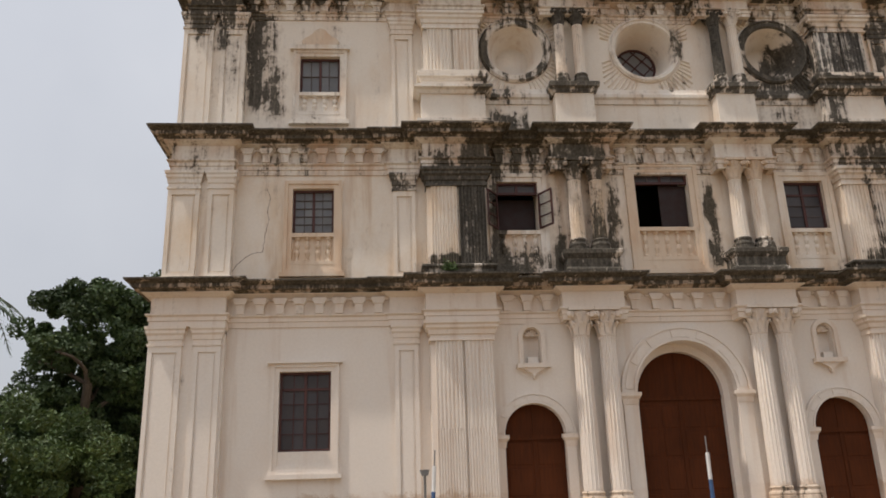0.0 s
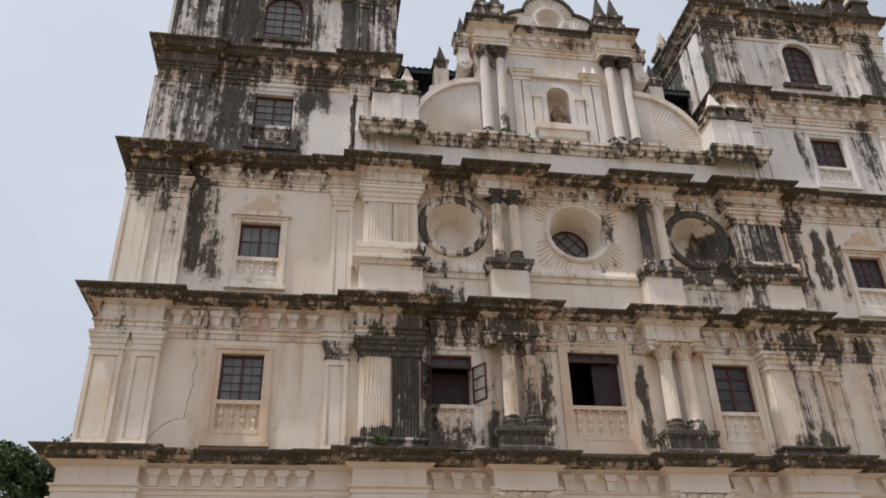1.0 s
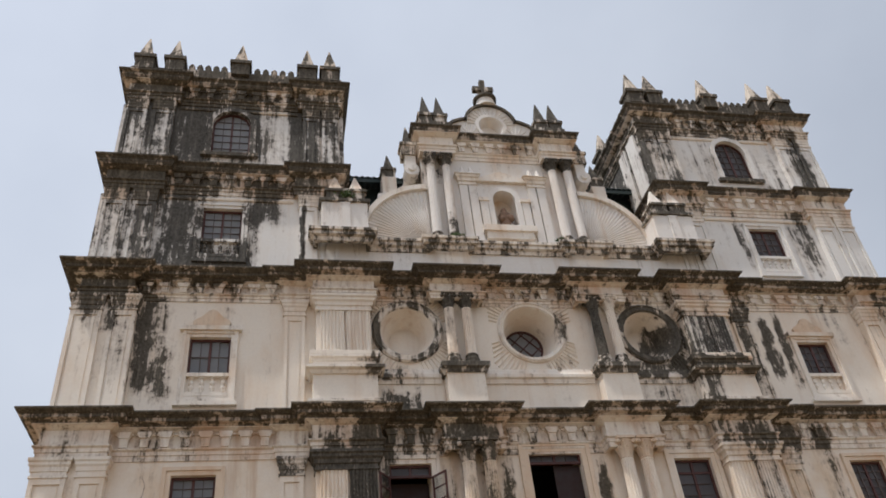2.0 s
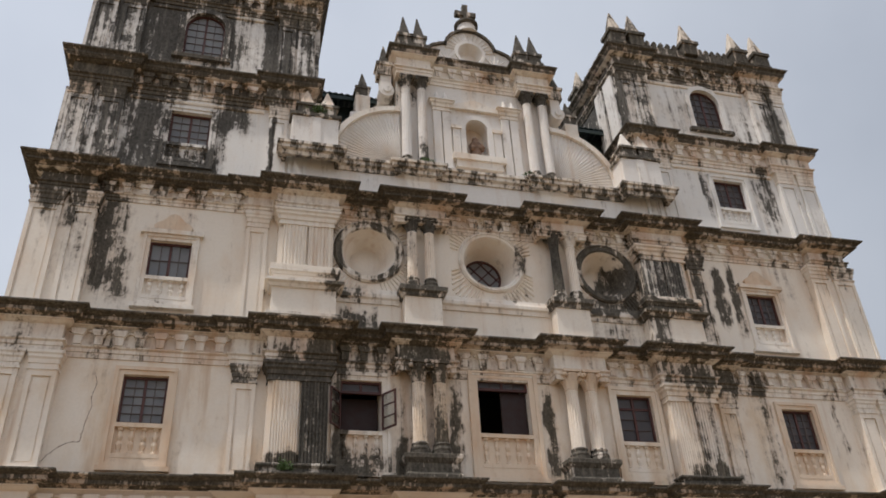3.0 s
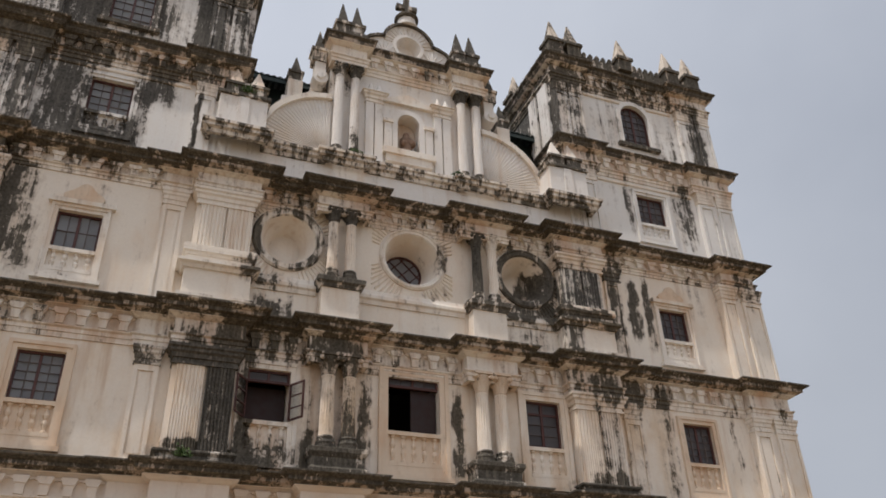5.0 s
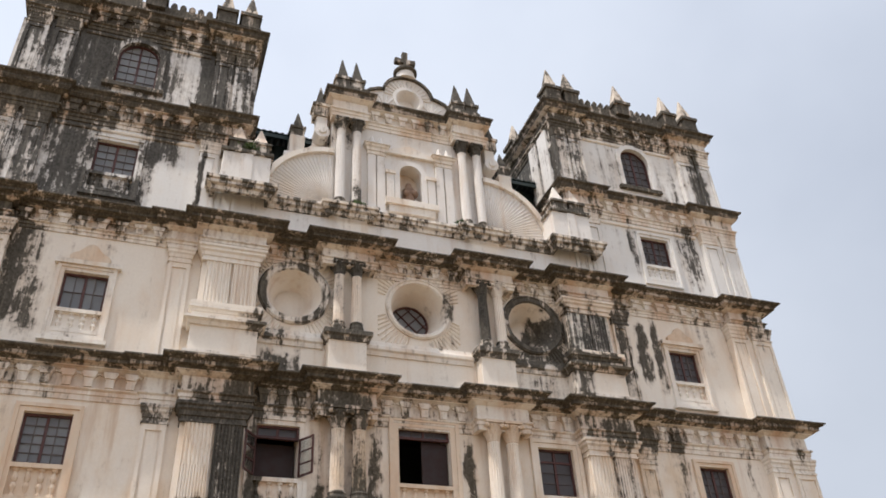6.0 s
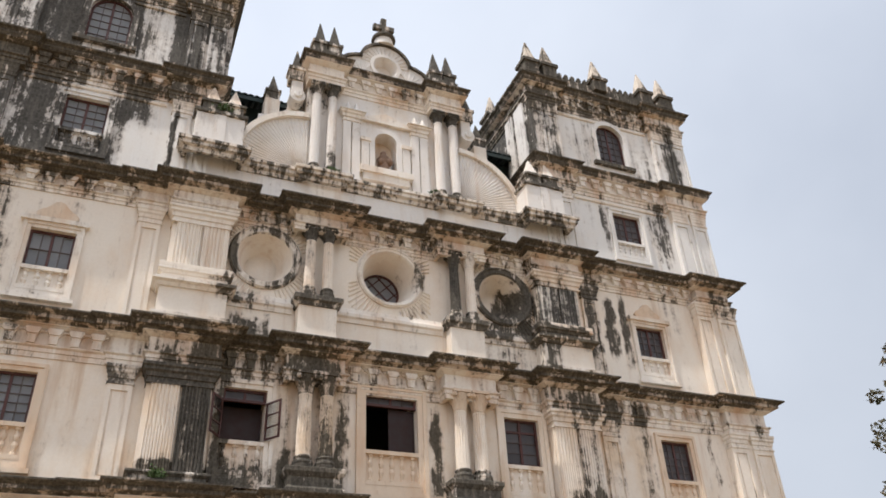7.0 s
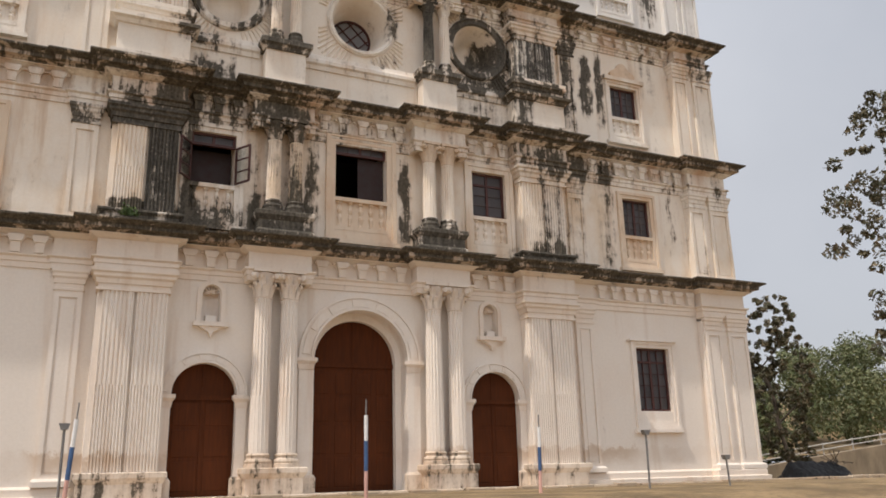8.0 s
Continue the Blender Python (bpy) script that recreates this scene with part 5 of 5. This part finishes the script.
bm = bmesh.new()
prism(bm, [(-13.4, 15.3), (0.0, 20.3), (13.4, 15.3), (13.4, 15.5), (0.0, 20.5), (-13.4, 15.5)], 8.0, 30.8)
part("nave_roof", bm, M_ROOF, church, "plain dark roof of the nave")
bm = bmesh.new()
prism(bm, [(-13.2, 15.2), (13.2, 15.2), (0.0, 20.28)], 7.9, 8.3)
part("nave_gable", bm, M_GABLE, church)

# statue in the niche
bm = bmesh.new()
lathe(bm, [(0.24, 0), (0.26, 0.1), (0.22, 0.3), (0.20, 0.55), (0.24, 0.72), (0.17, 0.82), (0.10, 0.86), (0.12, 0.95), (0.10, 1.04), (0.03, 1.08)], 12, 0, 0.2, 17.86)
bmesh.ops.create_uvsphere(bm, u_segments=8, v_segments=6, radius=0.16, matrix=Matrix.Translation((0.16, 0.08, 18.4)))
bmesh.ops.create_uvsphere(bm, u_segments=8, v_segments=6, radius=0.13, matrix=Matrix.Translation((-0.14, 0.06, 18.35)))
statue = link("statue", bm, M_STAT, smoothed=True)
statue.matrix_basis = BACK
tagged(statue, "weathered brown stone statue standing in the gable niche", "statue")

# ---- posts before the church ----
def tube(bm, a, b, r, n=10):
    d = Vector(b) - Vector(a)
    m = Matrix.Translation((Vector(a) + Vector(b)) / 2) @ d.to_track_quat("Z", "Y").to_matrix().to_4x4()
    bmesh.ops.create_cone(bm, cap_ends=True, segments=n, radius1=r, radius2=r, depth=d.length, matrix=m)


def striped_pole(x, y, h, lean):
    z = ground_z(x, y)
    root = new("marker_pole")
    root.location = (x, y, z)
    tagged(root, "slim marker pole painted white, blue and pink with a rod", "pole", "marker poles")
    for name, z0, z1, r, mat in (("lower_band", -0.05, h * 0.28, 0.034, M_PINKP), ("middle_band", h * 0.28, h * 0.58, 0.036, M_BLUEP), ("upper_band", h * 0.58, h * 0.84, 0.034, M_WHITEP), ("rod", h * 0.84, h, 0.012, M_STEEL)):
        bm = bmesh.new()
        tube(bm, (lean * z0, 0, z0), (lean * z1, 0, z1), r)
        part(name, bm, mat, root)


striped_pole(-2.18, -6.5, 1.77, 0.0)
striped_pole(-7.12, -6.5, 1.65, 0.06)
striped_pole(1.47, -6.5, 1.52, 0.03)


def lamp_post(x, y, h, lean):
    root = new("ground_floodlight")
    z = ground_z(x, y)
    root.location = (x, y, z)
    tagged(root, "short grey post with a small tilted floodlight", "floodlight", "floodlights")
    bm = bmesh.new()
    tube(bm, (0, 0, -0.05), (lean * h, 0, h), 0.022)
    part("post", bm, M_STEEL, root)
    bm = bmesh.new()
    v = [(-0.085, h + 0.05), (0.085, h + 0.05), (0.05, h - 0.05), (-0.05, h - 0.05)]
    prism(bm, [(lean * h + a, b) for a, b in v], -0.06, 0.06)
    part("lamp_head", bm, M_STEEL, root)


lamp_post(-7.2, -6.4, 1.28, 0.0)
lamp_post(4.25, -6.4, 1.17, 0.01)
lamp_post(6.5, -6.4, 0.62, -0.06)


# ---- trees and surroundings ----
def leaf_cloud(pts, mat, name, parent, size, flat=0.5, label="", seed=1):
    """Many small folded leaves at the given places."""
    rng = np.random.default_rng(seed)
    verts, faces = [], []
    for p in pts:
        d = Vector(rng.normal(size=3)).normalized()
        u = d.orthogonal().normalized()
        u.rotate(Matrix.Rotation(rng.uniform(0, 6.28), 3, d))
        w = d.cross(u)
        s = size * rng.uniform(0.6, 1.3)
        b = len(verts)
        p = Vector(p)
        verts += [p - u * s, p + w * s * flat + d * s * .15, p + u * s, p - w * s * flat + d * s * .15]
        faces += [(b, b + 1, b + 2), (b, b + 2, b + 3)]
    me = bpy.data.meshes.new(name)
    me.from_pydata([tuple(v) for v in verts], [], faces)
    me.materials.append(mat)
    o = new(name, me)
    o.parent = parent
    if label:
        o["label"] = label
    return o


def tree(name, x, y, z, h, spread, mat, label, seed, n, leaf, trunk_r, low=0.25, clumps=40, squash=1.0, reach=1.0):
    rng = np.random.default_rng(seed)
    root = new(name)
    root.location = (x, y, z)
    tagged(root, label, "tree")
    bm = bmesh.new()
    tips = []

    def limb(p, d, length, r, depth):
        steps = 4
        q, rr = Vector(p), r
        for i in range(steps):
            d2 = (d + Vector(rng.normal(size=3)) * 0.16).normalized()
            e = q + d2 * length / steps
            r2 = max(0.012, rr * 0.84)
            k = (e - q)
            m = Matrix.Translation((q + e) / 2) @ k.to_track_quat("Z", "Y").to_matrix().to_4x4()
            bmesh.ops.create_cone(bm, cap_ends=True, segments=7, radius1=rr, radius2=r2, depth=k.length * 1.04, matrix=m)
            q, rr, d = e, r2, d2
            if depth < 3 and i >= 1:
                for _ in range(1 + (depth == 0)):
                    a = rng.uniform(0, 6.28)
                    side = Vector((math.cos(a), math.sin(a), rng.uniform(0.1, 0.9))).normalized()
                    limb(q, (d * 0.5 + side).normalized(), length * rng.uniform(0.42, 0.62) * reach, rr * 0.6, depth + 1)
        tips.append(q)

    limb((0, 0, -0.2), Vector((0, 0, 1)), h * 0.62, trunk_r, 0)
    part("trunk", bm, M_BARK, root)
    pts = []
    cl = []
    for i in range(clumps):
        if i < len(tips) and rng.random() < 0.6:
            c = tips[rng.integers(len(tips))].copy()
        else:
            a, zz = rng.uniform(0, 6.28), rng.uniform(low, 0.97)
            k = math.sqrt(max(0.0, 1 - ((zz - 0.55) / 0.5) ** 2)) * spread * rng.uniform(0.5, 1.0)
            c = Vector((math.cos(a) * k, math.sin(a) * k, zz * h))
        cl.append((c, rng.uniform(0.10, 0.24) * spread * squash))
    for i in range(n):
        c, r = cl[rng.integers(len(cl))]
        v = Vector(rng.normal(size=3))
        v = v.normalized() * r * rng.uniform(0.35, 1.0) ** 0.5
        pts.append(c + Vector((v.x, v.y, v.z * 0.75)))
    leaf_cloud(pts, mat, "crown", root, leaf, seed=seed)
    return root


tree("mango_tree", -22.9, 20, -0.1, 12.4, 3.5, M_LEAF, "tall dense dark green mango tree beside the church", 3, 90000, 0.12, 0.4, 0.12, 260, 0.95, 0.7)
tree("mango_tree", -18.9, 23, -0.1, 13.9, 4.2, M_LEAF, "dark green mango tree growing behind the church corner", 5, 60000, 0.125, 0.4, 0.12, 170, 0.9, 0.8)
tree("mango_tree", -29.6, 21, -0.1, 8.0, 4.2, M_LEAF, "lower rounded dark green mango tree", 7, 48000, 0.13, 0.35, 0.05, 150, 0.9, 0.8)
tree("mango_tree", -25.5, 30, -0.1, 9.0, 5.0, M_LEAF, "broad dark mango tree standing further back", 8, 40000, 0.17, 0.4, 0.05, 160, 0.9, 0.8)
tree("bush_tree", -22.0, 14, -0.1, 5.4, 4.2, M_BUSH, "bright green bushy young tree under larger trees", 9, 34000, 0.10, 0.16, 0.02, 120, 0.8, 0.8)
tree("teak_tree", 24.9, 8.5, -0.25, 9.2, 1.7, M_TEAK, "thin teak tree with browning sparse leaves", 11, 8000, 0.12, 0.13, 0.08, 260, 0.5, 0.6)
tree("teak_tree", 22.6, -3.0, -0.25, 15.6, 4.6, M_TEAK, "tall open teak tree with large dark leaves", 13, 15000, 0.115, 0.2, 0.26, 300, 0.42, 0.9)


def palm(x, y, h, seed):
    rng = np.random.default_rng(seed)
    root = new("coconut_palm")
    root.location = (x, y, 0)
    tagged(root, "tall coconut palm with drooping fronds", "palm tree")
    bm = bmesh.new()
    for i in range(8):
        tube(bm, (0.06 * i, 0, h * i / 8 - 0.1), (0.06 * (i + 1), 0, h * (i + 1) / 8), 0.2 - 0.012 * i)
    part("trunk", bm, M_BARK, root)
    for k in range(16):
        a = 2 * math.pi * k / 16 + rng.uniform(-.15, .15)
        up = rng.uniform(-0.2, 0.9)
        ca, sa = math.cos(a), math.sin(a)
        bm = bmesh.new()
        L = 4.2
        pr = None
        for i in range(15):
            t = i / 14
            r = L * t * (1 - 0.15 * t)
            c = Vector((0.5 + ca * r, sa * r, h + up * 2.0 * t - 2.8 * t * t))
            if pr is not None:
                tube(bm, pr, c, 0.03, 5)
                for s in (-1, 1):
                    side = Vector((-sa, ca, 0)) * s
                    e = c + side * 0.75 * math.sin(math.pi * (0.12 + 0.85 * t)) + Vector((ca, sa, 0)) * 0.35 - Vector((0, 0, 0.45))
                    w = Vector((ca, sa, 0)) * 0.06
                    v = [bm.verts.new(p) for p in (c - w, c + w, e)]
                    bm.faces.new(v)
            pr = c
        part("frond", bm, M_PALM, root)


palm(-34.2, 30, 14.4, 4)


def hill_wood():
    """Scrub wood on the slope behind the railing."""
    rng = np.random.default_rng(21)
    pts = []
    for k in range(230):
        x, y = rng.uniform(38, 100), rng.uniform(36, 62)
        top = 7.2 + 0.16 * (x - 45) + 0.12 * (y - 38) + 1.6 * noise.noise((x * 0.12, y * 0.1, 0))
        c, r = Vector((x, y, rng.uniform(0.1, 1.0) * top)), rng.uniform(1.3, 2.6)
        for i in range(560):
            v = Vector(rng.normal(size=3)).normalized() * r * rng.uniform(0.5, 1.0)
            pts.append(c + v)
    o = leaf_cloud(pts, M_HILL, "hill_wood", None, 0.21, seed=22)
    tagged(o, "hazy green scrub wood covering the hillside", "trees", kind="stuff")


hill_wood()


def far_bank():
    bm = bmesh.new()
    xs = [20 + 6 * i for i in range(20)]
    a = [[bm.verts.new((x, y, z + 0.05 * (x - 20))) for y, z in ((36, -0.6), (60, 4.5), (80, 7.0), (90, -1.0))] for x in xs]
    for p, q in zip(a, a[1:]):
        for k in range(3):
            bm.faces.new((p[k], p[k + 1], q[k + 1], q[k]))
    tagged(link("hillside", bm, M_GROUND, smoothed=True), "dry earth hillside under the scrub wood", "hill", kind="structure")


far_bank()

# retaining wall with a white pipe railing
bm = bmesh.new()
v0 = [(24.0, -0.4), (44.0, -0.4), (44.0, 2.25), (30.0, 0.75), (24.0, 0.05)]
prism(bm, v0, 12.0, 12.5)
tagged(link("retaining_wall", bm, M_CONC), "stained earth-coloured retaining wall along a rising road", "wall", kind="structure")
rail = new("railing")
rail.location = (24.0, 12.2, 0.05)
tagged(rail, "white pipe railing on top of the retaining wall", "railing")


def top_z(x):
    return 0.05 + (x - 24) * 0.7 / 6 if x < 30 else 0.75 + (x - 30) * 1.5 / 14


for i in range(9):
    x = 24.2 + i * 2.4
    z = top_z(x) - 0.02
    bm = bmesh.new()
    tube(bm, (x - 24, 0, z - 0.05), (x - 24, 0, z + 0.62), 0.04)
    part("post", bm, M_RAIL, rail)
for dz in (0.3, 0.58):
    bm = bmesh.new()
    tube(bm, (0, -0.03, top_z(24) - 0.05 + dz), (6, -0.03, top_z(30) - 0.05 + dz), 0.03)
    tube(bm, (6, -0.03, top_z(30) - 0.05 + dz), (20, -0.03, top_z(44) - 0.05 + dz), 0.03)
    part("rail", bm, M_RAIL, rail)

# heap under black sheeting
bm = bmesh.new()
bmesh.ops.create_grid(bm, x_segments=60, y_segments=30, size=1.0)
for v in bm.verts:
    x, y = v.co.x, v.co.y
    h = max(0.0, 1 - abs(y)) * (1 - max(0, abs(x) - 0.65) / 0.35) * 0.85 + 0.14 * noise.noise((x * 4, y * 3, 1)) + 0.06 * noise.noise((x * 13, y * 9, 3))
    v.co = Vector((20.2 + 1.9 * x + 0.1 * noise.noise((x * 3, y * 3, 5)), 3.2 + 1.0 * y, -0.32 + max(0.0, h)))
tagged(link("covered_heap", bm, M_TARP), "low heap covered with crumpled black plastic sheeting", "heap")

# plastic bag dropped by the retaining wall
bm = bmesh.new()
bmesh.ops.create_icosphere(bm, subdivisions=3, radius=1.0)
for v in bm.verts:
    k = 1 + 0.35 * noise.noise(v.co * 2.2) + 0.15 * noise.noise(v.co * 6)
    v.co = Vector((22.75 + 0.26 * k * v.co.x, 3.1 + 0.18 * k * v.co.y, ground_z(22.75, 3.1) + max(-0.01, 0.09 + 0.12 * k * v.co.z)))
tagged(link("plastic_bag", bm, plain("pale_blue_plastic", (0.50, 0.56, 0.66), 0.4, 0.2, 5)), "small crumpled pale blue plastic bag on the ground", "bag")

# brushwood thrown on the heap
rng = np.random.default_rng(31)
twigs = new("brushwood")
twigs.location = (21.2, 3.2, 0.5)
tagged(twigs, "loose dry brown branches lying on the sheeting", "branches")
for k in range(16):
    bm = bmesh.new()
    a = Vector((rng.uniform(-0.9, 0.9), rng.uniform(-0.5, 0.5), rng.uniform(-0.15, 0.0)))
    d = Vector((rng.normal(), rng.normal() * 0.5, rng.uniform(0.0, 0.7))).normalized() * rng.uniform(0.4, 0.8)
    tube(bm, a, a + d, 0.015, 5)
    part("branch", bm, M_BARK, twigs)


# weeds rooted in the ledges
def weed(x, y, z, seed, size):
    rng = np.random.default_rng(seed)
    pts = [Vector((x, y, z)) + Vector((rng.normal() * size, rng.normal() * size * 0.5, abs(rng.normal()) * size)) for _ in range(160)]
    tagged(leaf_cloud(pts, M_BUSH, "weed", None, 0.05, seed=seed), "small green weed rooted in a mouldy ledge", "plant", "weeds on the ledges", "stuff")


weed(-5.75, -0.66, 18.45, 1, 0.14)
weed(-2.1, -0.40, 17.1, 2, 0.09)
weed(1.55, -0.36, 17.1, 3, 0.08)
weed(-6.2, -0.8, 6.62, 4, 0.10)

# laterite kerb stones before the steps
kerb = None
for k in range(46):
    x = -16 + k * 0.74
    bm = bmesh.new()
    w = random.uniform(0.60, 0.70)
    box(bm, 0, w, -0.14, 0.14, -0.12, 0.05 + random.uniform(-0.02, 0.03))
    bmesh.ops.bevel(bm, geom=bm.edges[:], offset=0.025, segments=1, affect="EDGES")
    ob = link("kerb_stone", bm, M_KERB, None, "", (x, -2.6 + random.uniform(-0.03, 0.03), 0.0))
    tagged(ob, "low worn brown laterite kerb stone edging the grass", "kerb stone", "kerb stones")
